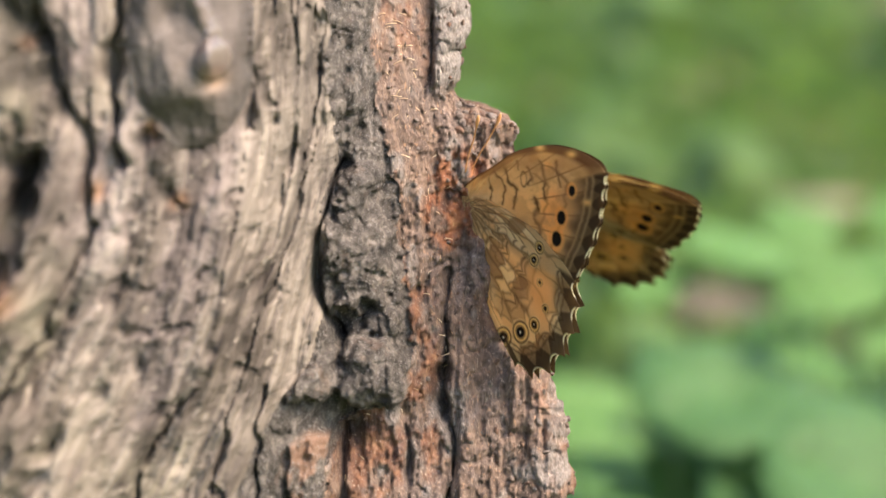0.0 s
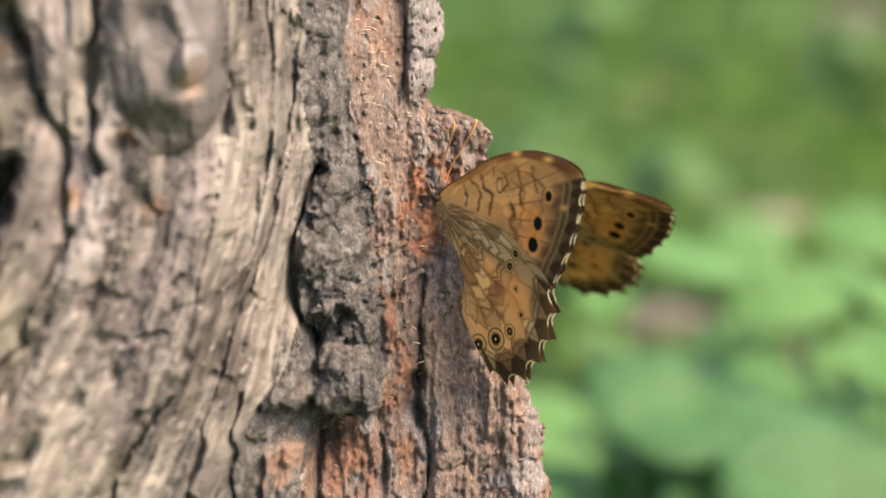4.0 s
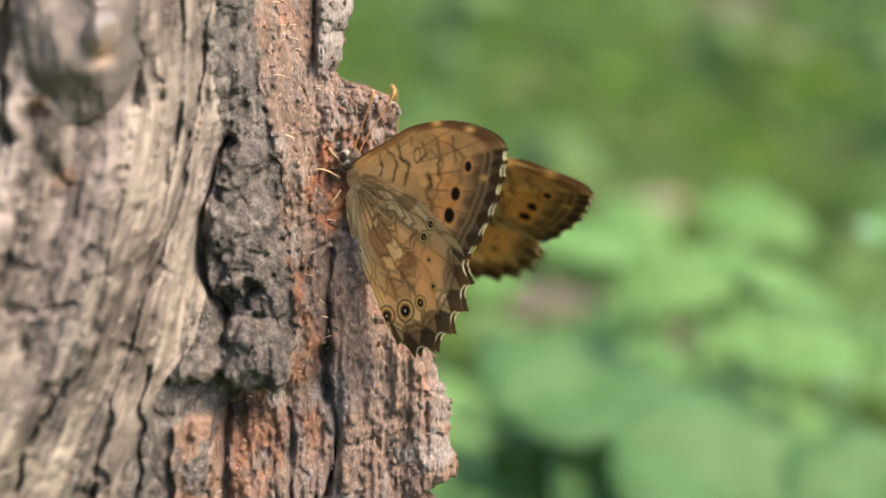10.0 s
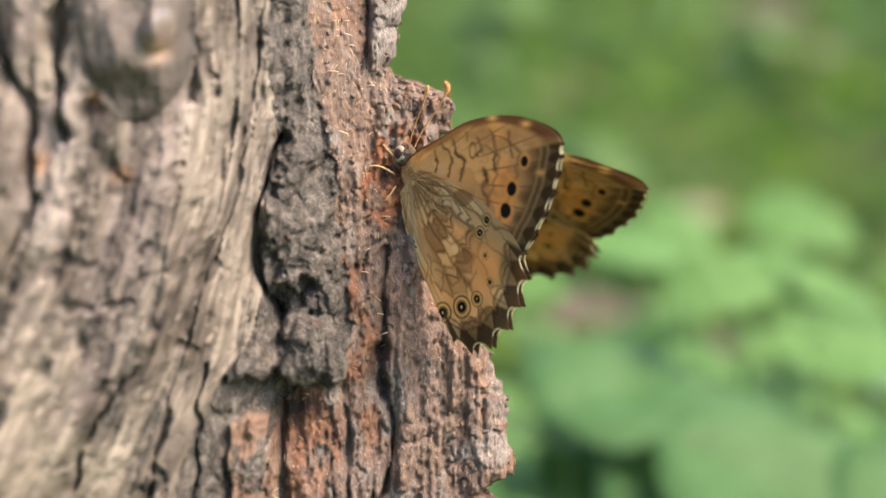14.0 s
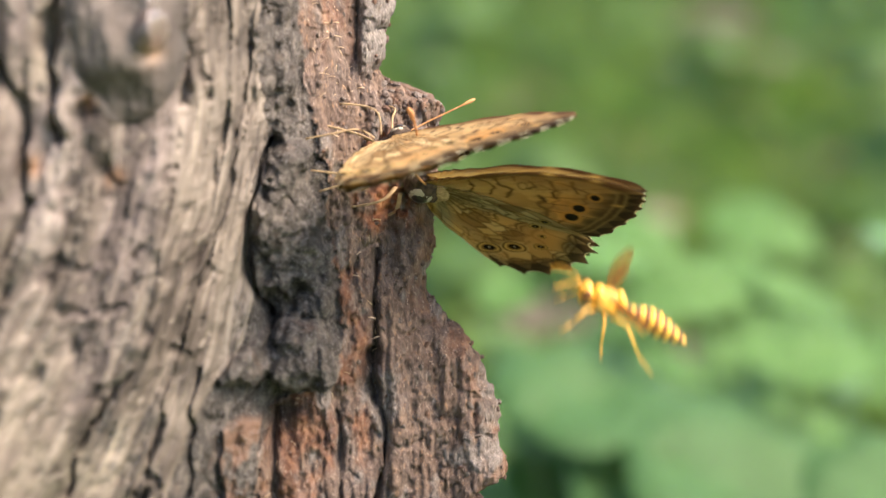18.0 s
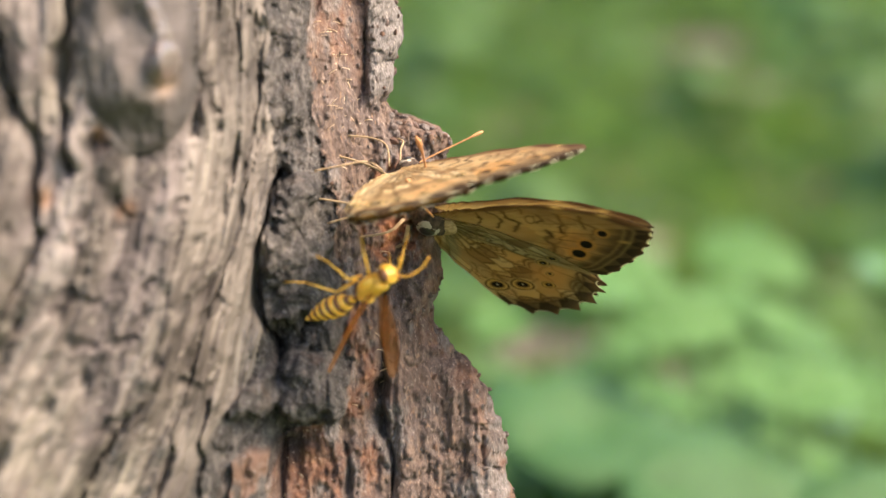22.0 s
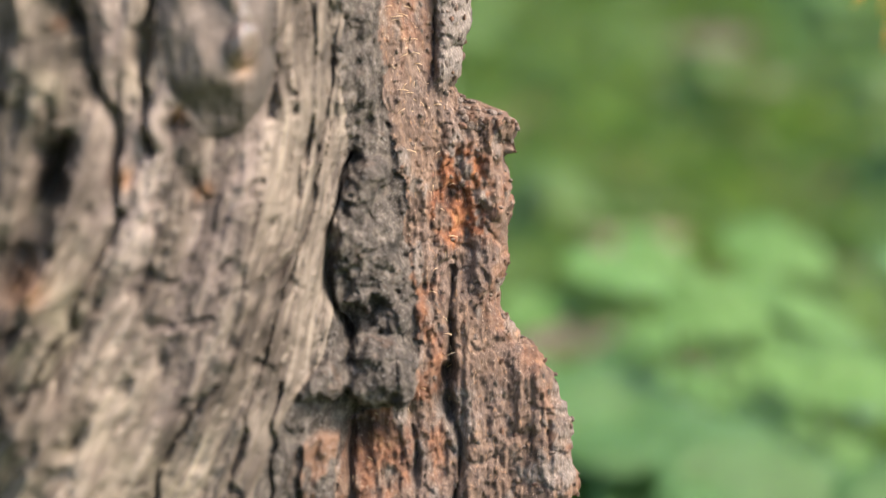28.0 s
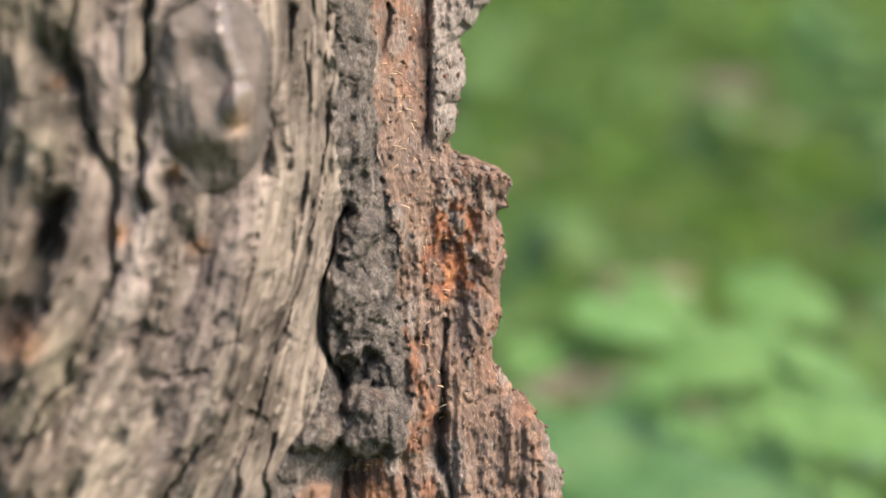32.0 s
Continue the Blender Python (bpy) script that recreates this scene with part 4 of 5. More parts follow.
def wing_mesh(kind, side, size=1.0, tint=(1, 1, 1), eyes=HIND_EYES):
    """One wing, a thin curved sheet with scalloped margin; the side that shows when closed bears the rich pattern."""
    ctrl = FORE if kind == "fore" else HIND
    i0, i1, amp, teeth = TEETH[kind]
    out, along = [], []
    pts = [Vector((p[0], p[1], 0)) for p in ctrl]
    steps = 20
    for k, p in enumerate(curved(pts, steps)):
        out.append((p.x, p.y))
        along.append(k / steps)
    out, along = np.array(out), np.array(along)
    phase = (along - i0) / (i1 - i0) * teeth
    inside = (along >= i0) & (along <= i1)
    swell = np.where(inside, 1 - np.abs(np.sin(np.pi * phase)) ** 0.8, 0.5)
    out = out * (1 - amp * (1 - swell))[:, None]
    r = np.linspace(0.03, 1, 125) ** 0.85
    r[-7:] = (0.945, 0.957, 0.968, 0.976, 0.981, 0.986, 1.0)
    r.sort()
    R, A = np.repeat(r[:, None], len(out), 1), out[None, :, 0] * r[:, None]
    B = out[None, :, 1] * r[:, None]
    U = np.repeat(phase[None, :], len(r), 0)
    margin = np.repeat(smooth(along, i0 - 0.3, i0 + 0.1)[None] * smooth(along, i1 + 0.5, i1 + 0.05)[None], len(r), 0)
    lift = side * (0.12 * R ** 2 + 0.08 * np.sin(np.degrees(np.arctan2(B, A)) * 0.58) * R)
    under = (under_fore if kind == "fore" else under_hind)(A, B, R, U, margin, eyes) * np.array((1.17, 1.14, 0.99))
    upper = upper_side(A, B, R, U, margin) * 1.1
    n = A.size
    verts = np.concatenate([np.stack([A, lift + side * 0.03, B], -1).reshape(-1, 3), np.stack([A, lift - side * 0.03, B], -1).reshape(-1, 3)]) * size / 1000
    cols = np.concatenate([under.reshape(-1, 3), upper.reshape(-1, 3)]) * np.array(tint)
    cols = np.clip(cols, 0, 0.96)
    nr, nm = A.shape
    i, j = np.meshgrid(np.arange(nr - 1), np.arange(nm - 1), indexing="ij")
    q = np.stack([i * nm + j, i * nm + j + 1, (i + 1) * nm + j + 1, (i + 1) * nm + j], -1).reshape(-1, 4)
    rim = np.arange(nm - 1) + (nr - 1) * nm
    rims = np.stack([rim, rim + 1, rim + 1 + n, rim + n], -1)
    first, second = (q, q[:, ::-1] + n) if side < 0 else (q[:, ::-1], q + n)
    me = mesh_of(kind + "wing", verts, np.concatenate([first, second, rims]).tolist(), WING)
    me.materials.append(WING_UPPER)
    which = np.zeros(len(me.polygons), np.int32)
    which[len(first):len(first) + len(second)] = 1
    me.polygons.foreach_set("material_index", which)
    colors = me.color_attributes.new("pigment", "FLOAT_COLOR", "POINT")
    colors.data.foreach_set("color", np.concatenate([cols, np.ones((len(cols), 1))], 1).astype(np.float32).ravel())
    return me


WINGS = {(kind, side): wing_mesh(kind, side) for kind in ("fore", "hind") for side in (-1, 1)}
OLIVE_EYES = ((6.9, -17.0, 1.55), (10.5, -15.7, 1.5), (14.2, -14.5, 0.9)) + HIND_EYES[3:6]
# the same wing pigments, tinted darker and olive to paint in the shade
SHADED_WINGS = {(kind, side): wing_mesh(kind, side, 1.055, (0.68, 0.71, 0.64), OLIVE_EYES) for kind in ("fore", "hind") for side in (-1, 1)}
MM = 0.001


def mm(*p):
    return tuple(v * MM for v in p)


BODY = {
    "thorax": blob("thorax", mm(-0.6, 0, 0.5), mm(1.9, 0.62, 2.3), THORAX, 0.2, 3, 20, 14),
    "abdomen": blob("abdomen", mm(0.5, 0, -6.6), mm(1.1, 0.6, 5.4), FUR, 0.1, 5),
    "head": blob("head", mm(-2.6, 0, 3.0), mm(1.9, 1.5, 1.75), FACE, 0.18, 7, 20, 14),
    "palp": tube("palp", curved([mm(-4.0, 0.3, 2.6), mm(-4.9, 0.3, 2.2), mm(-5.7, 0.3, 2.5)], 4), [0.55 * MM] * 3 + [0.5 * MM] * 3 + [0.4 * MM, 0.3 * MM, 0.15 * MM], FACE),
}
for s in (-1, 1):
    BODY["eye", s] = blob("eye", mm(-2.7, s * 1.05, 3.2), mm(0.95, 0.7, 0.95), EYE, 0, 1, 16, 10)
    BODY["ring", s] = blob("eye_rim", mm(-2.65, s * 1.0, 3.15), mm(1.22, 0.58, 1.22), EYE_RING, 0.05, 2, 16, 10)
    BODY["antenna", s] = tube("antenna", curved([mm(-1.4, s * 0.5, 3.8), mm(0, s * 1.0, 6.5), mm(2.2, s * 1.6, 9.4), mm(3.5, s * 2.0, 11.4), mm(4.2, s * 2.2, 12.8)], 4),
                              [0.11 * MM] * 11 + [0.13 * MM, 0.2 * MM, 0.27 * MM, 0.28 * MM, 0.22 * MM, 0.1 * MM], ANTENNA)
    BODY["leg", s, 0] = tube("leg", curved([mm(-2.2, s * 1.0, 2.8), mm(-3.2, s * 2.6, 4.8), mm(-4.6, s * 3.2, 7.4), mm(-7.0, s * 3.6, 8.6)], 4), 0.14 * MM, LEG_TAN)
    BODY["leg", s, 1] = tube("leg", curved([mm(-2.4, s * 1.2, 0.6), mm(-3.0, s * 4.0, 1.8), mm(-5.0, s * 5.4, 1.4), mm(-8.0, s * 6.4, 0.0)], 4), 0.14 * MM, LEG_TAN)
    BODY["leg", s, 2] = tube("leg", curved([mm(-2.2, s * 1.2, -1.2), mm(-2.6, s * 3.2, -3.6), mm(-4.6, s * 3.6, -6.4), mm(-7.6, s * 3.8, -9)], 4), 0.14 * MM, LEG_TAN)


def butterfly(label, reach, sheets, head_size=1.0, nod=0.0, chest_size=(1, 1, 1), leg_reach=1.0):
    ob = thing("butterfly", Matrix(), label, "butterfly", "butterflies on the trunk")
    chest = part("thorax", BODY["thorax"], None, ob)
    chest.matrix_basis = Matrix.Translation(mm(*[0.35 * v for v in reach])) @ Matrix.Diagonal((*chest_size, 1))
    part("abdomen", BODY["abdomen"], None, ob)
    head = part("head", BODY["head"], None, ob)
    head.matrix_basis = Matrix.Translation(mm(*reach)) @ pose(-0.0027 * head_size, 0, 0.0032 * head_size, 0, nod, 0) @ pose(0.0027 * head_size, 0, -0.0032 * head_size) @ Matrix.Diagonal((head_size, head_size, head_size, 1))
    part("palp", BODY["palp"], None, head)
    wings = []
    for s in (-1, 1):
        part("eye_rim", BODY["ring", s], None, head, "pale rim round the eye")
        part("eye", BODY["eye", s], None, head, "black shiny eye")
        part("antenna", BODY["antenna", s], None, head, "thin antenna with an orange club")
        for k in range(3):
            part("leg", BODY["leg", s, k], None, ob).matrix_basis = Matrix.Diagonal((leg_reach, 1, 1, 1))
        wings.append((part("forewing", sheets["fore", s], None, ob, "brown orange wing with black spots and white fringe"), s, 0.5))
        wings.append((part("hindwing", sheets["hind", s], None, ob, "scalloped brown wing with ringed eyespots"), s, 0.6))
    return ob, wings


# ---- the wasp: X towards the head, Z up its back, millimetres ----
def ring_body(name, x0, x1, r0, r1, material, drop0=0.0, drop1=0.0, flat=0.92):
    """A barrel-shaped ring of the abdomen."""
    verts, faces, n, m = [], [], 16, 7
    for i in range(m):
        t = i / (m - 1)
        bulge = math.sin(math.pi * t) * 0.12
        r = (r0 + (r1 - r0) * t) * (1 + bulge) * (0.86 if i in (0, m - 1) else 1)
        x, z = x0 + (x1 - x0) * t, drop0 + (drop1 - drop0) * t
        for k in range(n):
            w = 2 * math.pi * k / n
            verts.append(mm(x, r * math.cos(w), z + flat * r * math.sin(w)))
    for i in range(m - 1):
        for k in range(n):
            j = (k + 1) % n
            faces.append((i * n + k, i * n + j, (i + 1) * n + j, (i + 1) * n + k))
    faces.append(tuple(range(n)))
    faces.append(tuple((m - 1) * n + k for k in range(n))[::-1])
    return mesh_of(name, verts, faces, material)


def amber_wing(name, length, width, side):
    """A long, narrow, clear amber wing with raised veins; it lies back along the body."""
    verts, faces, nu, nv = [], [], 26, 8
    for i in range(nu):
        t = i / (nu - 1)
        w = 1.1 * width * (math.sin(math.pi * min(1, t * 0.93 + 0.05)) ** 0.55) * (0.35 + 0.65 * t)
        for j in range(nv):
            v = j / (nv - 1) - 0.35
            verts.append(mm(-length * t, side * (v * w), 0.12 * math.sin(j * 2.4) + 0.4 * t * t))
    for i in range(nu - 1):
        for j in range(nv - 1):
            a = i * nv + j
            faces.append((a, a + 1, a + nv + 1, a + nv))
    n = len(verts)
    verts += [(v[0], v[1], v[2] - 0.00004) for v in verts]
    faces += [tuple(n + k for k in f[::-1]) for f in faces]
    return mesh_of(name, verts, faces, AMBER)


AMBER_MAT = Mat("amber_wing", 0.3, 0.5)
AMBER_MAT.color(AMBER_MAT.ramp(AMBER_MAT.noise(900, 4, 0.6, AMBER_MAT.scaled(0.2, 1, 1)), ((0.35, (0.20, 0.085, 0.03)), (0.65, (0.42, 0.20, 0.08)))))
AMBER_MAT.translucent(0.5, (0.6, 0.32, 0.12))
AMBER_MAT.bsdf.inputs["Alpha"].default_value = 0.5
clear = AMBER_MAT.tree.nodes.new("ShaderNodeBsdfTransparent")
clear.inputs["Color"].default_value = (0.95, 0.85, 0.72, 1)
blend = AMBER_MAT.tree.nodes.new("ShaderNodeMixShader")
blend.inputs[0].default_value = 0.62
last = AMBER_MAT.tree.nodes["Material Output"].inputs["Surface"]
AMBER_MAT.link(last.links[0].from_socket, blend.inputs[1])
AMBER_MAT.link(clear.outputs[0], blend.inputs[2])
AMBER_MAT.link(blend.outputs[0], last)
AMBER = AMBER_MAT.mat


def wasp_leg(s, k):
    root = ((3.2, 1.2, -1.4), (2.0, 1.5, -1.6), (0.8, 1.4, -1.5))[k]
    knee = ((5.0, 3.4, -1.0), (2.2, 4.6, -1.0), (-1.2, 4.0, -0.8))[k]
    shin = ((6.4, 4.4, -3.6), (1.6, 6.4, -4.0), (-4.6, 5.4, -4.2))[k]
    foot = ((7.6, 5.0, -5.0), (1.0, 7.8, -5.6), (-7.4, 6.2, -5.8))[k]
    turn = lambda p: mm(p[0], s * p[1], p[2])
    return (tube("thigh", [turn(root), turn([0.5 * (a + b) for a, b in zip(root, knee)]), turn(knee)], [0.22 * MM, 0.27 * MM, 0.17 * MM], W_ORANGE),
            tube("shin", [turn(knee), turn([0.5 * (a + b) for a, b in zip(knee, shin)]), turn(shin)], [0.16 * MM, 0.18 * MM, 0.11 * MM], W_YELLOW),
            tube("foot", [turn(shin), turn(foot)], [0.13 * MM, 0.08 * MM], W_ORANGE))


def build_wasp():
    ob = thing("wasp", Matrix(), "yellow paper wasp with brown bands and amber wings", "wasp")
    ob.scale = (0.95, 0.95, 0.95)
    thorax = part("thorax", blob("thorax", mm(1.9, 0, 0), mm(2.9, 1.6, 1.65), W_ORANGE, 0.06, 11, 18, 12), None, ob)
    for x, z, sx, sy in ((3.5, 0.9, 0.8, 1.3), (0.4, 1.2, 0.7, 1.1), (-0.4, 0.5, 0.6, 0.9)):
        part("yellow_plate", blob("yellow_plate", mm(x, 0, z), mm(sx, sy, 0.75), W_YELLOW, 0.05, 3), None, thorax, "bright yellow back plate")
    for s in (-1, 1):
        part("side_patch", blob("side_patch", mm(2.0, s * 1.25, -0.3), mm(1.5, 0.7, 0.9), W_YELLOW, 0.1, 5), None, thorax, "yellow side patch")
    head = part("head", blob("head", mm(5.3, 0, -0.1), mm(1.1, 1.65, 1.55), W_YELLOW, 0.04, 12, 18, 12), None, ob)
    for s in (-1, 1):
        part("eye", blob("eye", mm(5.4, s * 1.3, 0.15), mm(0.75, 0.5, 1.1), W_BROWN, 0, 2), None, head, "brown oval eye")
        part("antenna", tube("antenna", curved([mm(6.2, s * 0.4, 0.4), mm(7.2, s * 1.2, 1.4), mm(9.0, s * 2.4, 1.2), mm(10.8, s * 3.2, 0.2)], 4),
                             0.14 * MM, W_ORANGE), None, head)
    x, drop = -1.2, 0.1
    widths = (0.34, 0.62, 1.35, 1.62, 1.5, 1.15, 0.7, 0.2)
    for k in range(7):
        length = 1.3 if k == 0 else 1.5
        a, b = widths[k], widths[k + 1]
        cut = 0.45
        m = a + (b - a) * cut
        seg = part("abdomen_ring", ring_body("abdomen_ring", x, x - length * cut, a, m, W_BROWN, drop, drop - 0.12), None, ob, "brown ring of the abdomen")
        part("yellow_band", ring_body("yellow_band", x - length * cut, x - length, m * 1.06, b * 1.03, W_YELLOW, drop - 0.12, drop - 0.25), None, seg, "yellow band")
        x, drop = x - length, drop - 0.25
    for s in (-1, 1):
        for k in range(3):
            thigh, shin, foot = wasp_leg(s, k)
            leg = part("leg", thigh, None, ob)
            part("shin", shin, None, leg)
            part("foot", foot, None, leg)
    wings = []
    for s in (-1, 1):
        wings.append((part("forewing", amber_wing("forewing", 12.5, 3.0, s), None, ob, "long amber wing"), s, 0))
        wings.append((part("hindwing", amber_wing("hindwing", 8.0, 2.2, s), None, ob, "short amber wing"), s, 1))
    return ob, wings


# ---- the forest floor behind ----
def ground_material():
    m = Mat("forest_floor", 0.95, 0.1)
    col = m.ramp(m.noise(6, 6, 0.65), ((0.35, (0.05, 0.09, 0.02)), (0.52, (0.09, 0.15, 0.035)), (0.62, (0.14, 0.13, 0.06)), (0.75, (0.3, 0.22, 0.15))))
    m.color(m.mix(m.math("MULTIPLY", m.step(m.noise(90, 4), 0.45, 0.7), 0.5), col, (0.06, 0.045, 0.03)))
    m.bump(m.noise(40, 5), 0.6, 0.02)
    return m.mat


def build_ground():
    xs = np.concatenate([[-400, -60, -12], np.linspace(-4, 6, 60), [14, 60, 400]])
    ys = np.concatenate([[-400, -60, -10], np.linspace(-2, 9, 70), [20, 70, 400]])
    X, Y = np.meshgrid(xs, ys)
    H = np.where((np.abs(X) < 10) & (np.abs(Y) < 12), 0.03 * fbm(X * 1.7, Y * 1.7, 201), 0.0)
    n = len(xs)
    faces = [(i * n + j, i * n + j + 1, (i + 1) * n + j + 1, (i + 1) * n + j) for i in range(len(ys) - 1) for j in range(n - 1)]
    ob = new("ground", mesh_of("ground", np.stack([X, Y, H - 0.01], -1).reshape(-1, 3), faces, ground_material()))
    tagged(ob, "brown forest floor with moss and leaf litter", "ground", kind="structure")


def leaf_mesh(name, length, width, lobes, droop, material, seed):
    """A broad leaf: base at the origin, along +X, gently folded and wavy, with a toothed outline."""
    verts, faces, nu, nv = [], [], 17, 11
    for i in range(nu):
        t = i / (nu - 1)
        w = width * 0.5 * (math.sin(math.pi * t ** 0.72) ** 0.8 + 0.02) * (1 + 0.10 * math.sin(t * math.pi * lobes))
        for j in range(nv):
            v = 2 * j / (nv - 1) - 1
            x = length * t - 0.12 * length * abs(v) ** 2 * (1 - t)
            z = -droop * length * t * t + 0.16 * width * abs(v) - 0.10 * width * v * v + 0.05 * width * noise.noise(Vector((t * 4 + seed, v * 2, seed)))
            verts.append((x, w * v, z))
    for i in range(nu - 1):
        for j in range(nv - 1):
            a = i * nv + j
            faces.append((a, a + 1, a + nv + 1, a + nv))
    n = len(verts)
    verts += [(v[0], v[1], v[2] - 0.0004) for v in verts]
    faces += [tuple(n + k for k in f[::-1]) for f in faces]
    return mesh_of(name, verts, faces, material)


LEAF_A = leaf_material("leaf_fresh", (0.070, 0.18, 0.040), (0.114, 0.255, 0.066))
LEAF_B = leaf_material("leaf_bluish", (0.044, 0.122, 0.036), (0.080, 0.195, 0.058))
LEAF_C = leaf_material("leaf_deep", (0.05, 0.115, 0.025), (0.085, 0.18, 0.04))
# pale colour that paints the sky's glint on a leaf
LEAF_GLINT = leaf_material("leaf_glint", (0.11, 0.25, 0.15), (0.18, 0.34, 0.23), 0.3)
STEM = plain("stem", (0.06, 0.11, 0.03), (0.12, 0.2, 0.06), 200, 0.6, 0.3, 0.2)
LEAVES = {}
for k, (mat, w, lob) in enumerate(((LEAF_A, 0.8, 5), (LEAF_B, 0.95, 3), (LEAF_C, 0.6, 7), (LEAF_GLINT, 0.7, 3))):
    for s in range(3):
        LEAVES[k, s] = leaf_mesh("leaf", 1.0, w * (0.9 + 0.1 * s), lob + s, 0.25 + 0.1 * s, mat, 3 * k + s)
rng = random.Random(5)


def herb(x, y, height, leaves, look_of, size, label, spread=0.5):
    """A low plant: a stem from the ground and broad leaves on short stalks."""
    ob = thing("forest_herb", pose(x, y, 0), label, "plant", "low plants on the forest floor")
    lean = (rng.uniform(-0.04, 0.04), rng.uniform(-0.04, 0.04))
    part("stem", tube("stem", curved([(0, 0, 0), (lean[0] * 0.4, lean[1] * 0.4, height * 0.5), (lean[0], lean[1], height)], 4), [0.001] * 5 + [0.0007] * 4, STEM), None, ob)
    for k in range(leaves):
        turn = 360 * k / leaves + rng.uniform(-30, 30)
        up = 1 - spread * (k / max(leaves - 1, 1)) * rng.uniform(0.6, 1.0)
        s = size * rng.uniform(0.75, 1.15)
        lf = part("leaf", LEAVES[look_of, rng.randrange(3)], None, ob)
        lf.matrix_basis = pose(lean[0] * up, lean[1] * up, height * up, rng.uniform(18, 42), rng.uniform(-18, 14), 0) @ pose(0, 0, 0, 0, 0, turn) @ Matrix.Diagonal((s, s, s, 1))
    return ob


def build_plants():
    # the ones whose leaves show as soft shapes beside the trunk
    for x, y, h, n, kind, size, label in (
        (0.054, 0.450, 0.331, 4, 0, 0.036, 'fresh green herb with broad soft leaves'),
        (0.070, 0.500, 0.318, 3, 0, 0.030, 'fresh green herb with broad soft leaves'),
        (0.116, 0.450, 0.331, 4, 0, 0.040, 'fresh green herb with broad soft leaves'),
        (0.111, 0.500, 0.312, 4, 0, 0.034, 'fresh green herb with broad soft leaves'),
        (0.135, 0.500, 0.310, 3, 0, 0.034, 'fresh green herb with broad soft leaves'),
        (0.127, 0.370, 0.352, 2, 1, 0.016, 'pale bluish green herb with small leaves'),
        (0.077, 0.380, 0.298, 2, 1, 0.070, 'large bluish green leaves close to the ground'),
        (0.098, 0.400, 0.289, 3, 1, 0.075, 'large bluish green leaves close to the ground'),
        (0.142, 0.420, 0.310, 4, 0, 0.030, 'fresh green herb with broad soft leaves'),
        (0.140, 0.460, 0.296, 3, 0, 0.030, 'fresh green herb with broad soft leaves'),
        (0.162, 0.500, 0.310, 4, 0, 0.034, 'fresh green herb with broad soft leaves'),
        (0.142, 0.600, 0.262, 4, 0, 0.040, 'fresh green herb with broad soft leaves'),
        (0.057, 0.550, 0.280, 4, 2, 0.034, 'dark green herb in the shade'),
        (0.150, 0.420, 0.285, 3, 0, 0.036, 'fresh green herb with broad soft leaves'),
        (0.103, 0.750, 0.225, 4, 0, 0.045, 'fresh green herb with broad soft leaves'),
        (0.142, 0.800, 0.216, 4, 0, 0.045, 'fresh green herb with broad soft leaves'),
        (0.175, 0.750, 0.240, 4, 0, 0.045, 'fresh green herb with broad soft leaves'),
        (0.057, 0.450, 0.278, 4, 0, 0.034, 'fresh green herb with broad soft leaves'),
        (0.070, 0.380, 0.284, 2, 1, 0.060, 'large bluish green leaves close to the ground'),
        (0.104, 0.360, 0.285, 3, 1, 0.060, 'large bluish green leaves close to the ground'),
        (0.163, 0.600, 0.281, 4, 0, 0.035, 'fresh green herb with broad soft leaves'),
        (0.175, 0.700, 0.301, 4, 0, 0.042, 'fresh green herb with broad soft leaves'),
        (0.130, 0.700, 0.290, 3, 0, 0.036, 'fresh green herb with broad soft leaves'),
        (0.184, 0.600, 0.309, 4, 0, 0.040, 'fresh green herb with broad soft leaves'),
        (0.103, 0.750, 0.284, 3, 0, 0.034, 'fresh green herb with broad soft leaves'),
        (0.155, 0.700, 0.260, 4, 0, 0.040, 'fresh green herb with broad soft leaves'),
        (0.082, 0.600, 0.227, 4, 0, 0.045, 'fresh green herb with broad soft leaves'),
        (0.077, 0.700, 0.230, 4, 0, 0.040, 'fresh green herb with broad soft leaves'),
        (0.117, 0.950, 0.208, 5, 0, 0.050, 'fresh green herb with broad soft leaves'),
    ):
        herb(x, y, h, n, kind, size, label)
    # undergrowth further off
    for k in range(135):
        y = 1.1 + 4.5 * rng.random() ** 1.1
        x = -0.15 + (0.12 + 0.34 * (y + 0.37)) * rng.uniform(-0.15, 1.1)
        kind = rng.choice((0, 2, 2, 2, 2)) if x > 0.03 + 0.13 * y else 2
        herb(x, y, rng.uniform(0.06, 0.2), rng.randrange(5, 9), kind, rng.uniform(0.04, 0.09), ("fresh green herb with broad leaves", "bluish green herb with broad pale leaves", "dark green herb in the shade")[kind])

    # and round about the tree
    for k in range(70):
        far, way = rng.uniform(0.6, 4.0), rng.uniform(0, 6.28)
        x, y = far * math.cos(way), -0.2 + far * math.sin(way)
        if y > 0.2 and x > -0.1 or y > 0.6:
            continue
        kind = rng.choice((0, 2, 2))
        herb(x, y, rng.uniform(0.06, 0.18), rng.randrange(5, 8), kind, rng.uniform(0.04, 0.09), ("fresh green herb with broad leaves", "", "dark green herb in the shade")[kind])

    # a few that fill the shade close beside the trunk and the bright patch beyond
    for x, y, h, n, size in ((0.062, 0.42, 0.272, 3, 0.034), (0.086, 0.60, 0.222, 4, 0.045), (0.082, 0.45, 0.286, 6, 0.042), (0.066, 0.43, 0.292, 6, 0.04)):
        herb(x, y, h, n, 0, size, "fresh green herb with broad soft leaves")
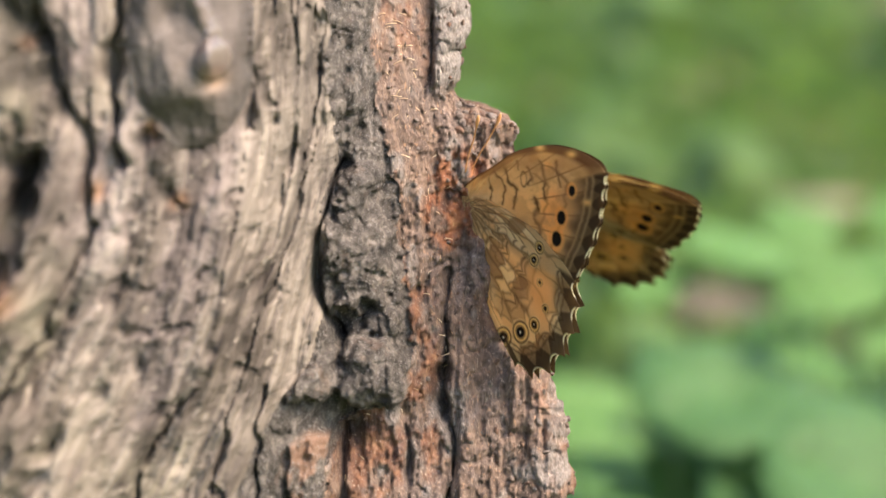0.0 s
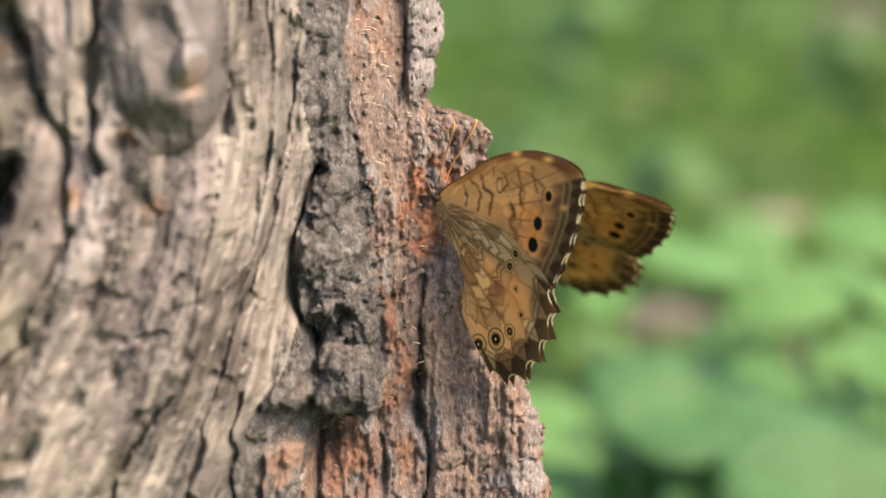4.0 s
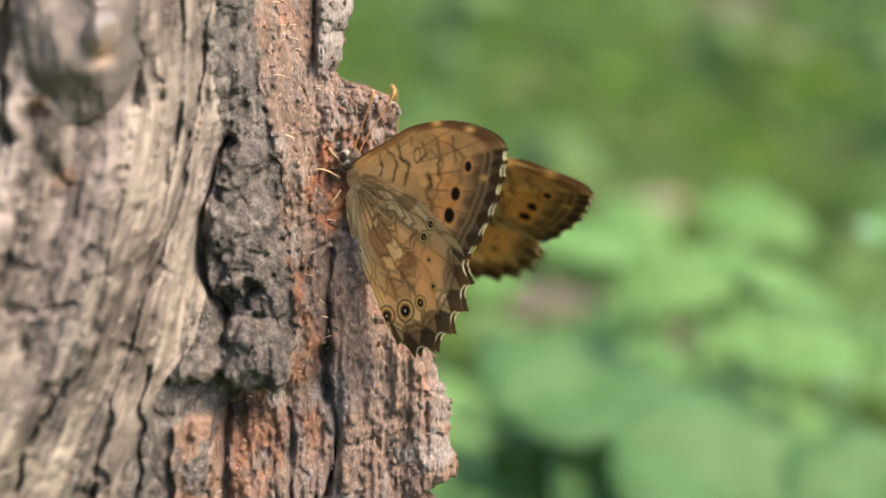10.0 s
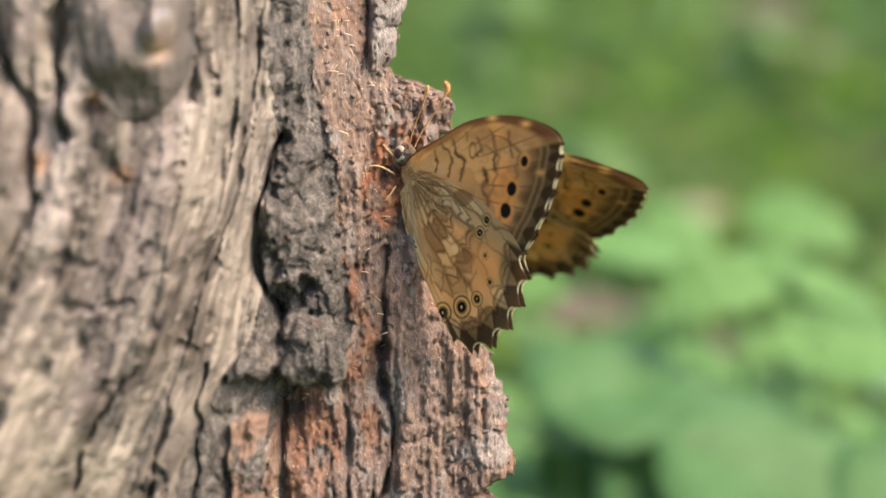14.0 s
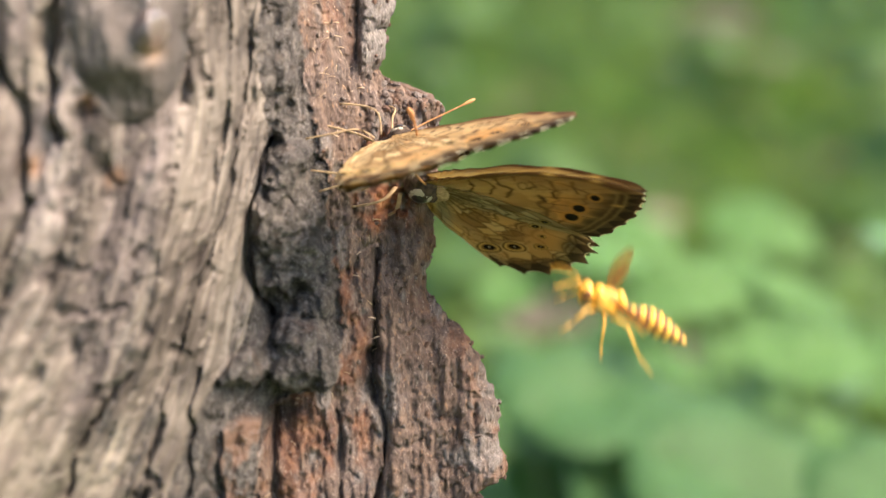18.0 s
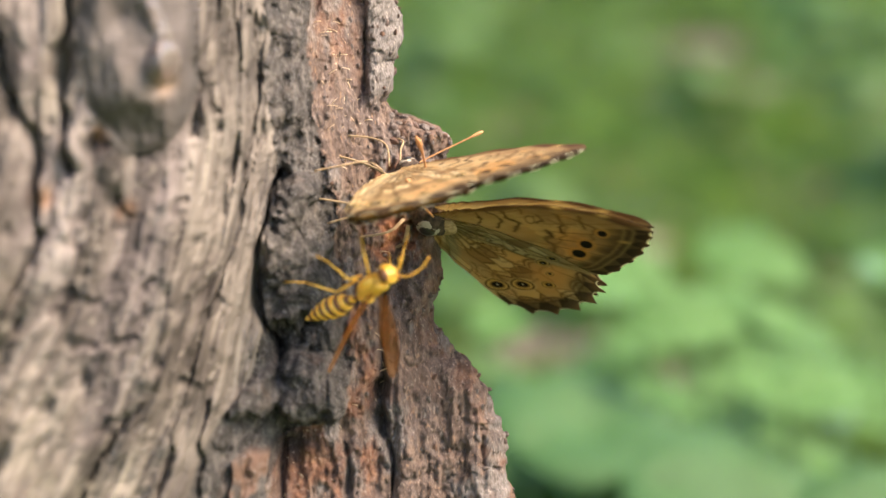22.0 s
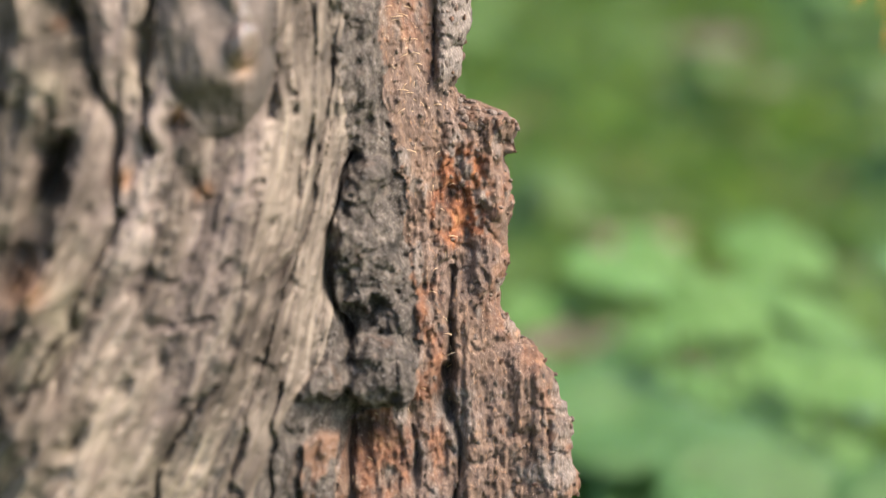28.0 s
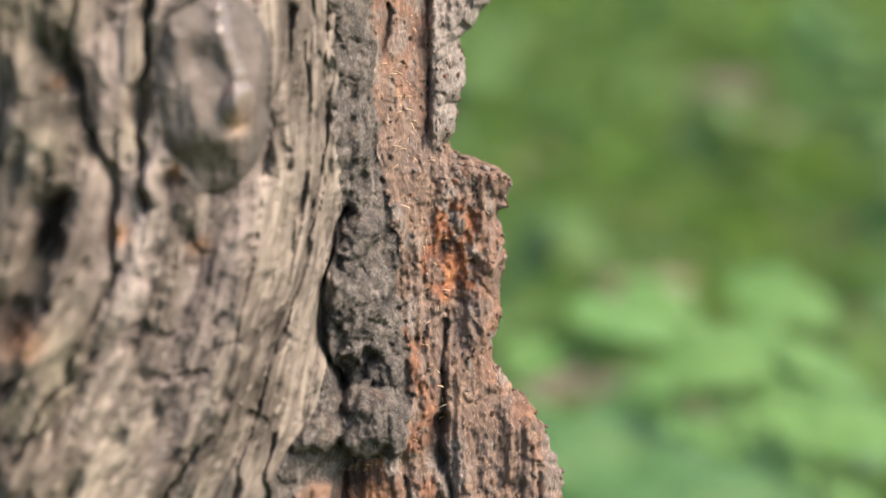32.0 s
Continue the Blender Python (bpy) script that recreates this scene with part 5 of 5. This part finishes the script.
    # tiny pale leaves added as painted glints of the sky
    for x, y, h, n, size in ((0.150, 0.50, 0.328, 3, 0.012), (0.157, 0.45, 0.295, 2, 0.015)):
        herb(x, y, h, n, 3, size, "small herb with leaves coloured pale as glints of the sky")
    for x, y, h, n, size in ((0.060, 0.56, 0.250, 5, 0.042), (0.082, 0.66, 0.225, 5, 0.046), (0.046, 0.62, 0.235, 5, 0.045)):
        herb(x, y, h, n, 0, size, "fresh green herb low beside the old trunk")


def build_grass():
    """Grass and small leaves between the herbs, uncountable."""
    verts, faces = [], []
    for k in range(16000):
        y = rng.uniform(-3, 6.5)
        x = rng.uniform(-3.5, 4.0)
        if -0.2 < x < 0.06 and -0.12 < y < 0.18:
            continue
        h, w, a, lean = rng.uniform(0.03, 0.13), rng.uniform(0.003, 0.008), rng.uniform(0, 6.28), rng.uniform(0.01, 0.07)
        dx, dy = math.cos(a), math.sin(a)
        n = len(verts)
        for t in (0, 0.5, 1):
            ww = w * (1 - 0.85 * t)
            cx, cy, cz = x + lean * t * t * dy, y - lean * t * t * dx, h * t - 0.02
            verts += [(cx - ww * dx, cy - ww * dy, cz), (cx + ww * dx, cy + ww * dy, cz)]
        faces += [(n, n + 1, n + 3, n + 2), (n + 2, n + 3, n + 5, n + 4)]
    ob = new("grass", mesh_of("grass", verts, faces, leaf_material("grass_blade", (0.045, 0.11, 0.02), (0.11, 0.24, 0.05))))
    tagged(ob, "thin green grass on the forest floor", "grass", kind="stuff")


def build_cover():
    """Small leaves of the ground cover, uncountable: folded kites in many tilts."""
    draw = np.random.default_rng(9)
    n = 110000
    far = 7.5 * np.sqrt(draw.random(n)) ** 1.25
    way = draw.uniform(0, 2 * np.pi, n)
    x, y = 0.35 + far * np.cos(way), 1.4 + far * np.sin(way)
    keep = (np.hypot(x + 0.04, y - 0.02) > 0.2) & (np.hypot(x, y + 0.37) > 0.25)
    x, y, far = x[keep], y[keep], far[keep]
    n = len(x)
    size = draw.uniform(0.012, 0.03, n) * (1 + 0.25 * np.abs(y))
    z = draw.uniform(0.02, 0.13, n) + 0.05 * fbm(x * 4, y * 4, 301, 2)
    turn, tilt, roll = draw.uniform(0, 2 * np.pi, n), np.radians(draw.uniform(-40, 25, n)), np.radians(draw.uniform(-35, 35, n))
    ahead = np.stack([np.cos(turn) * np.cos(tilt), np.sin(turn) * np.cos(tilt), np.sin(tilt)], -1)
    across = np.stack([-np.sin(turn), np.cos(turn), 0 * turn], -1)
    above = np.cross(ahead, across)
    across, above = across * np.cos(roll)[:, None] + above * np.sin(roll)[:, None], above * np.cos(roll)[:, None] - across * np.sin(roll)[:, None]
    base = np.stack([x, y, z], -1)
    verts = np.stack([base + size[:, None] * (p[0] * ahead + p[1] * across + p[2] * above) for p in
                      ((0, 0, 0), (0.35, 0.42, 0.1), (1.05, 0, -0.12), (0.35, -0.42, 0.1), (0.75, 0.27, 0.02), (0.75, -0.27, 0.02))], 1).reshape(-1, 3)
    first = 6 * np.arange(n)[:, None]
    faces = np.concatenate([first + np.array((0, 3, 5, 2)), first + np.array((0, 2, 4, 1))]).tolist()
    m = Mat("ground_cover_leaf", 0.65, 0.15)
    col = m.ramp(m.island(), ((0.0, (0.034, 0.068, 0.015)), (0.45, (0.048, 0.102, 0.022)), (0.8, (0.062, 0.135, 0.03)), (0.95, (0.17, 0.15, 0.09))))
    col = m.mix(m.step(m.noise(3.5, 2), 0.42, 0.62), col, (0.045, 0.09, 0.024))
    m.color(col)
    m.translucent(0.4, m.mix(0.5, col, (0.25, 0.45, 0.07)))
    ob = new("ground_cover", mesh_of("ground_cover", verts, faces, m.mat, False))
    tagged(ob, "carpet of small green leaves on the forest floor", "ground cover", kind="stuff")


def build_soil_patches():
    """Leaf shapes lying on the low plants, added to stand in for patches of bare soil."""
    tones = (plain("soil_patch_brown", (0.055, 0.045, 0.03), (0.12, 0.095, 0.065), 60, 0.8, 0.2), plain("soil_patch_pink", (0.15, 0.125, 0.085), (0.24, 0.2, 0.14), 60, 0.8, 0.2))
    flat = [leaf_mesh("soil_patch_leaf", 1.0, 0.7, 4, 0.05, t, 40 + k) for k, t in enumerate(tones)]
    for x, y, size, tone, turn in (
        (0.200, 1.687, 0.075, 1, 20),
        (0.222, 1.720, 0.060, 0, 140),
        (0.166, 1.302, 0.062, 1, 60),
        (0.182, 1.330, 0.050, 0, 200),
        (0.205, 1.195, 0.050, 0, 80),
        (0.125, 1.322, 0.080, 0, 110),
        (0.105, 1.300, 0.070, 0, 10),
        (0.264, 1.172, 0.050, 1, 170),
        (0.473, 3.349, 0.150, 0, 40),
        (0.520, 3.300, 0.120, 0, 95),
        (0.529, 2.823, 0.130, 1, 130),
    ):
        ob = new("soil_patch_leaf", flat[tone])
        ob.matrix_basis = pose(x, y, 0.13, 4, -6, turn) @ Matrix.Diagonal((size, size, size, 1))
        tagged(ob, ("brown leaf shape on low plants, standing in for bare soil", "pale pinkish leaf shape on low plants, standing in for bare soil")[tone], "dead leaf", "dead leaves on the forest floor")


build_ground()
build_soil_patches()
build_plants()
build_cover()
build_grass()


# ---- what moves ----
def facing(x, y, z, ahead, up):
    """A pose with local X along ahead and local Z nearest to up."""
    f = Vector(ahead).normalized()
    s = Vector(up).cross(f).normalized()
    u = f.cross(s)
    return Matrix.Translation((x, y, z)) @ Matrix((f, s, u)).transposed().to_4x4()


def eased(rows):
    """The same rows with poses between those that turn far from one to the next."""
    out = [rows[0]]
    for t, m in rows[1:]:
        t0, m0 = out[-1]
        q0, q1 = m0.to_quaternion(), m.to_quaternion()
        q1.make_compatible(q0)
        parts = max(1, math.ceil(math.degrees(q0.rotation_difference(q1).angle) / 70))
        for k in range(1, parts):
            w = k / parts
            out.append((t0 + (t - t0) * w, Matrix.Translation(m0.translation.lerp(m.translation, w)) @ q0.slerp(q1, w).to_matrix().to_4x4()))
        out.append((t, m))
    return out


def flap(wings, rows, sweep=0):
    """Rows of seconds and half the opening in degrees, for all wings of a butterfly; a third number opens the far side by its own angle; sweep swings the hind wings outwards."""
    for ob, s, off in wings:
        walk(ob, [(r[0], pose(0, s * off * MM, 0, 0, sweep if off > 0.55 else 0, s * (r[1] if s < 0 or len(r) < 3 else r[2]))) for r in rows])


def motions():
    # the nearer butterfly: sits, turns round when the wasp comes, flutters, flies off and passes once more
    sit = pose(0.0059, 0.0007, 0.4281, -5.9, -6.2, -43.5)
    sit_low = pose(0.0060, 0.0007, 0.4276, -5.9, -5.2, -43.5)
    sit_first = pose(0.0051, 0.0027, 0.4272, -1.8, -6.2, -45.4)
    turned = pose(0.0040, -0.0057, 0.4344, -77.3, -2.0, -37.4)
    turned_low = pose(0.0045, -0.0059, 0.4345, -80.1, -9.2, -40.7)
    walk(butterfly_near, eased([
        (0, sit_first), (3.5, sit_first), (5.5, sit), (5.9, sit @ pose(0, 0, 0, 0, 0, 8)), (6.1, sit @ pose(0, 0, 0, 0, 0, 8)), (6.6, sit_low), (7.5, sit_low), (8.8, sit), (14.6, sit),
        (15.4, sit @ pose(0, 0, 0, -36, 0, 0)), (16.3, turned), (17.75, turned), (17.95, turned_low), (23.7, turned_low),
        (23.8, facing(0.0090, -0.0200, 0.4390, (0.75, -0.4, 0.1), (-0.2, 0.3, 0.9))),
        (23.9, facing(0.0576, -0.0200, 0.4414, (0.3, -0.1, 0.95), (0.75, 0.6, -0.1))),
        (24, facing(0.0690, -0.0300, 0.4540, (-0.35, -0.85, 0.3), (0.3, 0.15, 0.9))),
        (24.1, facing(0.0249, -0.0280, 0.4405, (0.7, -0.4, 0.35), (-0.4, 0.2, 0.85))),
        (24.2, facing(0.0105, -0.0250, 0.4505, (0.8, -0.5, 0.1), (0.1, 0.3, 0.9))),
        (24.3, facing(0.0235, -0.0400, 0.4700, (0.3, -0.5, 0.8), (-0.2, 0.2, 0.9))),
        (24.5, facing(0.0136, -0.0800, 0.4901, (0.3, -0.5, 0.8), (-0.2, 0.2, 0.9))),
        (25.5, facing(0.0692, -0.0800, 0.5529, (0.3, -0.5, 0.8), (-0.2, 0.2, 0.9))),
        (27, facing(0.1713, -0.0800, 0.5176, (0.3, -0.5, 0.8), (-0.2, 0.2, 0.9))),
        (28, facing(0.1978, -0.0900, 0.4065, (0.3, -0.5, 0.8), (-0.2, 0.2, 0.9))),
        (28.6, facing(0.1358, -0.1000, 0.3164, (0.3, -0.5, 0.8), (-0.2, 0.2, 0.9))),
        (29, facing(0.0445, -0.1000, 0.3326, (0.3, -0.5, 0.8), (-0.2, 0.2, 0.9))),
        (29.2, facing(0.0270, -0.1000, 0.3798, (0.3, -0.5, 0.8), (-0.2, 0.2, 0.9))),
        (29.4, facing(0.0294, -0.0600, 0.4012, (0.3, -0.7, 0.5), (0.2, 0.6, 0.6))),
        (29.5, facing(0.0267, -0.0600, 0.4351, (0.45, -0.2, 0.87), (0.8, 0.45, -0.3))),
        (29.6, facing(0.0397, -0.0700, 0.4316, (-0.15, -0.2, 0.97), (0.6, 0.75, 0.2))),
        (29.7, facing(-0.0052, -0.1100, 0.4388, (-0.5, -0.6, 0.6), (-0.6, 0.5, 0.5))),
        (29.8, facing(-0.0139, -0.1150, 0.4711, (-0.55, -0.4, -0.7), (-0.6, 0.2, 0.75))),
        (29.9, facing(-0.0336, -0.1150, 0.4617, (0.9, -0.35, 0.1), (-0.1, 0.2, 0.97))),
        (30, facing(-0.0219, -0.1150, 0.4925, (0.25, -0.3, -0.9), (0.9, 0.1, 0.25))),
        (30.2, facing(-0.0230, -0.1150, 0.5059, (0.25, -0.3, -0.9), (0.9, 0.1, 0.25))),
        (32, facing(-0.0185, -0.1150, 0.5359, (0.3, -0.75, 0.3), (-0.4, 0.1, 0.9))),
    ]))
    flap(near_wings, [(0, -0.3, -1.1), (5.6, -0.3, -1.1), (5.8, 6, 3), (6.0, -3, 6), (6.3, -0.3, -1.1), (9, -0.3, -1.1), (14.7, -0.3, -1.1), (15.2, 40), (15.6, 6), (16.3, 8), (16.4, 55), (16.5, 30), (16.6, 60), (16.7, 12), (16.8, 62), (16.88, 1, 1.5), (17.0, 1, 1.5), (17.45, 1, 1.5),
        (17.55, 30), (17.6, 45), (17.7, 20), (17.8, 62), (17.9, 15), (18.0, -0.8, -1.0), (23.72, -0.8, -1.0), (23.8, 62), (23.9, 6), (24.0, 10), (24.1, 62), (24.2, 4), (24.3, 50), (24.4, 10), (24.5, 40), (29.2, 10), (29.4, 60), (29.5, 12), (29.6, 4), (29.7, 58), (29.8, 12), (29.9, 4), (30.0, 6), (30.1, 20), (32, 30)])
    # the one behind: rests until it leaves just after the other
    rest = pose(0.0135, 0.0348, 0.4245, 45.7, 10.3, -15.4)
    rest_first = pose(0.0125, 0.0344, 0.4244, 49.4, 6.8, -20.7)
    rest_late = pose(0.0105, -0.0014, 0.4277, 55.6, 4.6, -12.6)
    rest_last = pose(0.0105, -0.0014, 0.4276, 53.6, 5.3, -14.6)
    walk(butterfly_far, eased([
        (0, rest_first), (3.5, rest_first), (5.7, rest), (5.95, pose(0.0143, 0.0336, 0.4246, 64, 12.7, -8.8)), (6.4, pose(0.0141, 0.0341, 0.4245, 56, 10.3, -12.4)), (7.5, rest), (14.5, rest), (16.4, rest_late), (18.5, rest_late), (22, rest_last), (23.8, rest_last), (23.95, rest_last @ pose(0, 0, 0, 0, 6, 0)), (24.08, rest_last @ pose(0, 0, 0, 0, 6, 0)),
        (24.2, facing(0.0200, -0.0120, 0.4290, (0.75, -0.4, -0.1), (-0.3, 0.3, 0.85))),
        (24.3, facing(0.0650, -0.0300, 0.4620, (0.5, -0.5, 0.7), (0.5, 0.2, 0.8))),
        (24.5, facing(0.0917, -0.0500, 0.4741, (0.5, -0.5, 0.7), (0.5, 0.2, 0.8))),
        (32, facing(0.1239, -0.0500, 0.5304, (0.5, -0.5, 0.7), (0.5, 0.2, 0.8))),
    ]))
    flap(far_wings, [(0, -0.4), (24.08, -0.4), (24.2, 62), (24.3, 20), (24.4, 55), (24.5, 20), (32, 20)], 4)
    # the wasp: darts about, lands, walks up to the sap, leaves, and shoots past at the end
    walk(wasp, eased([
        (0, facing(0.0080, -0.0185, 0.3500, (0.1, 0.05, 1), (0.2, -1, 0.05))),
        (13.7, facing(0.0080, -0.0185, 0.3500, (0.1, 0.05, 1), (0.2, -1, 0.05))),
        (13.95, facing(0.0180, -0.0250, 0.3560, (-0.92, -0.1, 0.38), (0.3, -0.25, 0.9))),
        (14.2, facing(0.0248, -0.0200, 0.3769, (-0.92, -0.1, 0.38), (0.3, -0.25, 0.9))),
        (14.3, facing(0.0227, -0.0200, 0.3867, (-0.92, -0.1, 0.38), (0.3, -0.25, 0.9))),
        (14.4, facing(0.0337, -0.0200, 0.3931, (-0.92, -0.1, 0.38), (0.3, -0.25, 0.9))),
        (14.5, facing(0.0464, -0.0200, 0.4013, (-0.92, -0.1, 0.38), (0.3, -0.25, 0.9))),
        (14.8, facing(0.0527, -0.0200, 0.4123, (-0.92, -0.1, 0.38), (0.3, -0.25, 0.9))),
        (15.4, facing(0.0253, -0.0300, 0.4257, (-0.92, -0.1, 0.38), (0.3, -0.25, 0.9))),
        (16, facing(0.0333, -0.0300, 0.4048, (-0.92, -0.1, 0.38), (0.3, -0.25, 0.9))),
        (16.5, facing(0.0270, -0.0200, 0.3868, (-0.92, -0.1, 0.38), (0.3, -0.25, 0.9))),
        (16.6, facing(0.0283, -0.0200, 0.3908, (-0.92, -0.1, 0.38), (0.3, -0.25, 0.9))),
        (16.8, facing(0.0347, -0.0200, 0.3906, (-0.92, -0.1, 0.38), (0.3, -0.25, 0.9))),
        (16.9, facing(0.0496, -0.0200, 0.3989, (-0.92, -0.1, 0.38), (0.3, -0.25, 0.9))),
        (17, facing(0.0393, -0.0200, 0.4032, (-0.92, -0.1, 0.38), (0.3, -0.25, 0.9))),
        (17.1, facing(0.0296, -0.0200, 0.4203, (-0.6, -0.2, 0.8), (0.7, -0.3, 0.6))),
        (17.2, facing(0.0338, -0.0200, 0.4277, (-0.92, -0.1, 0.38), (0.3, -0.25, 0.9))),
        (17.3, facing(0.0259, -0.0200, 0.4233, (-0.92, -0.1, 0.38), (0.3, -0.25, 0.9))),
        (17.4, facing(0.0216, -0.0250, 0.4309, (-0.92, -0.1, 0.38), (0.3, -0.25, 0.9))),
        (17.5, facing(0.0144, -0.0250, 0.4293, (-0.92, -0.1, 0.38), (0.3, -0.25, 0.9))),
        (17.6, facing(0.0050, -0.0300, 0.4243, (-0.92, -0.1, 0.38), (0.3, -0.25, 0.9))),
        (17.8, facing(0.0203, -0.0200, 0.4080, (-0.6, -0.2, 0.8), (0.7, -0.3, 0.6))),
        (18, facing(0.0348, -0.0200, 0.4139, (-0.92, -0.1, 0.38), (0.3, -0.25, 0.9))),
        (18.2, facing(0.0332, -0.0200, 0.4356, (-0.92, -0.1, 0.38), (0.3, -0.25, 0.9))),
        (18.4, facing(0.0349, -0.0200, 0.4134, (-0.92, -0.1, 0.38), (0.3, -0.25, 0.9))),
        (18.5, facing(0.0278, -0.0200, 0.4079, (-0.92, -0.1, 0.38), (0.3, -0.25, 0.9))),
        (18.6, facing(0.0366, -0.0200, 0.4177, (-0.92, -0.1, 0.38), (0.3, -0.25, 0.9))),
        (18.8, facing(0.0299, -0.0200, 0.4374, (-0.92, -0.1, 0.38), (0.3, -0.25, 0.9))),
        (19, facing(0.0205, -0.0220, 0.4300, (-0.92, -0.1, 0.38), (0.3, -0.25, 0.9))),
        (19.1, facing(0.0121, -0.0250, 0.4329, (-0.92, -0.1, 0.38), (0.3, -0.25, 0.9))),
        (19.2, facing(0.0051, -0.0300, 0.4335, (-0.92, -0.1, 0.38), (0.3, -0.25, 0.9))),
        (19.35, facing(0.0032, -0.0300, 0.4344, (-0.92, -0.1, 0.38), (0.3, -0.25, 0.9))),
        (19.5, facing(0.0015, -0.0300, 0.4311, (-0.92, -0.1, 0.38), (0.3, -0.25, 0.9))),
        (19.6, facing(-0.0064, -0.0340, 0.4257, (-0.92, -0.1, 0.38), (0.3, -0.25, 0.9))),
        (19.7, facing(-0.0053, -0.0339, 0.4223, (-0.22, -0.06, 0.97), (0.92, -0.38, 0.1))),
        (19.85, facing(-0.0047, -0.0319, 0.4239, (-0.05, -0.06, 1.00), (0.92, -0.38, 0.1))),
        (20, facing(-0.0040, -0.0308, 0.4257, (0.15, -0.12, 0.98), (0.92, -0.38, 0.1))),
        (20.5, facing(-0.0033, -0.0302, 0.4247, (0.26, -0.47, 0.84), (0.92, -0.38, 0.1))),
        (21, facing(-0.0014, -0.0269, 0.4259, (0.45, -0.05, 0.89), (0.86, -0.45, -0.2))),
        (21.5, facing(-0.0038, -0.0285, 0.4236, (0.40, 0.85, 0.35), (0.86, -0.45, -0.2))),
        (22, facing(-0.0012, -0.0251, 0.4215, (0.65, -0.51, 0.56), (0.7, -0.65, -0.1))),
        (22.5, facing(0.0029, -0.0226, 0.4180, (0.49, 0.87, 0.08), (0.8, -0.5, 0.1))),
        (23, facing(0.0035, -0.0207, 0.4177, (0.33, 0.93, 0.17), (0.8, -0.5, 0.1))),
        (23.2, facing(0.0036, -0.0207, 0.4179, (0.27, 0.95, 0.16), (0.8, -0.5, 0.1))),
        (23.6, facing(0.0046, -0.0207, 0.4179, (0.27, 0.95, 0.17), (0.8, -0.5, 0.1))),
        (24, facing(0.0043, -0.0173, 0.4185, (0.23, -0.40, 0.89), (0.7, -0.6, -0.2))),
        (24.5, facing(0.0057, -0.0164, 0.4229, (0.62, 0.23, 0.75), (0.7, -0.6, -0.2))),
        (25, facing(0.0029, -0.0122, 0.4235, (0.01, 0.08, 1.00), (0.85, -0.5, -0.05))),
        (25.2, facing(0.0019, -0.0112, 0.4237, (-0.06, 0.10, 0.99), (0.85, -0.5, -0.05))),
        (25.6, facing(0.0026, -0.0093, 0.4267, (-0.08, -0.39, 0.92), (0.9, -0.35, 0))),
        (26, facing(0.0025, -0.0083, 0.4268, (-0.16, -0.39, 0.91), (0.95, -0.2, 0.1))),
        (26.5, facing(0.0015, -0.0084, 0.4280, (-0.18, -0.33, 0.93), (0.95, -0.2, 0.1))),
        (27.2, facing(0.0015, -0.0084, 0.4280, (-0.18, -0.33, 0.93), (0.95, -0.2, 0.1))),
        (27.6, facing(0.0160, -0.0300, 0.4437, (-0.6, -0.2, 0.8), (0.7, -0.3, 0.6))),
        (28.2, facing(0.0626, -0.0500, 0.4675, (-0.6, -0.2, 0.8), (0.7, -0.3, 0.6))),
        (29.2, facing(0.0599, -0.0500, 0.3680, (-0.92, -0.1, 0.38), (0.3, -0.25, 0.9))),
        (29.8, facing(0.0485, -0.0500, 0.4003, (-0.6, -0.2, 0.75), (-0.2, -0.9, 0.3))),
        (29.9, facing(0.0272, -0.0600, 0.4249, (-0.6, -0.2, 0.75), (-0.2, -0.9, 0.3))),
        (30, facing(0.0031, -0.0600, 0.4410, (-0.6, -0.2, 0.75), (-0.2, -0.9, 0.3))),
        (30.1, facing(-0.0058, -0.0600, 0.4590, (-0.6, -0.2, 0.75), (-0.2, -0.9, 0.3))),
        (30.2, facing(0.0044, -0.0600, 0.4626, (-0.92, -0.1, 0.38), (0.3, -0.25, 0.9))),
        (30.3, facing(0.0274, -0.0600, 0.4636, (-0.92, -0.1, 0.38), (0.3, -0.25, 0.9))),
        (30.5, facing(0.0470, -0.0600, 0.4821, (-0.92, -0.1, 0.38), (0.3, -0.25, 0.9))),
        (32, facing(0.0594, -0.0600, 0.5282, (-0.92, -0.1, 0.38), (0.3, -0.25, 0.9))),
    ]))
    for ob, s, k in wasp_wings:
        root = mm(2.4 - 0.9 * k, s * 1.3, 1.5 - 0.2 * k)
        spread, raised, beat = pose(0, 0, 0, s * 8, 34 if s > 0 else 50, s * -24), pose(0, 0, 0, s * 10, (58 if s > 0 else 92) - 8 * k, s * -8), []
        for n in range(0, 56):
            beat.append((14.2 + 0.1 * n, Matrix.Translation(root) @ pose(0, 0, 0, s * (35 if n % 2 else -20), 8, s * -70)))
        still = Matrix.Translation(root)
        walk(ob, [(0, still @ spread)] + beat + [(19.9, still @ spread), (22.3, still @ spread), (22.8, still @ raised), (23.6, still @ raised), (23.9, still @ spread), (24.4, still @ spread), (24.9, still @ raised), (27.2, still @ raised), (27.4, beat[0][1]), (32, beat[1][1])])


butterfly_near, near_wings = butterfly("brown eyespotted butterfly with half-closed patterned wings, feeding on the trunk", (1.2, 0, 0.3), WINGS)
butterfly_far, far_wings = butterfly("brown eyespotted butterfly at the trunk's edge, closed wings tinted olive for shade", (2.0, 0, -5.3), SHADED_WINGS, 1.5, -37, (1.2, 2.0, 1.3), 2.3)
wasp, wasp_wings = build_wasp()
motions()
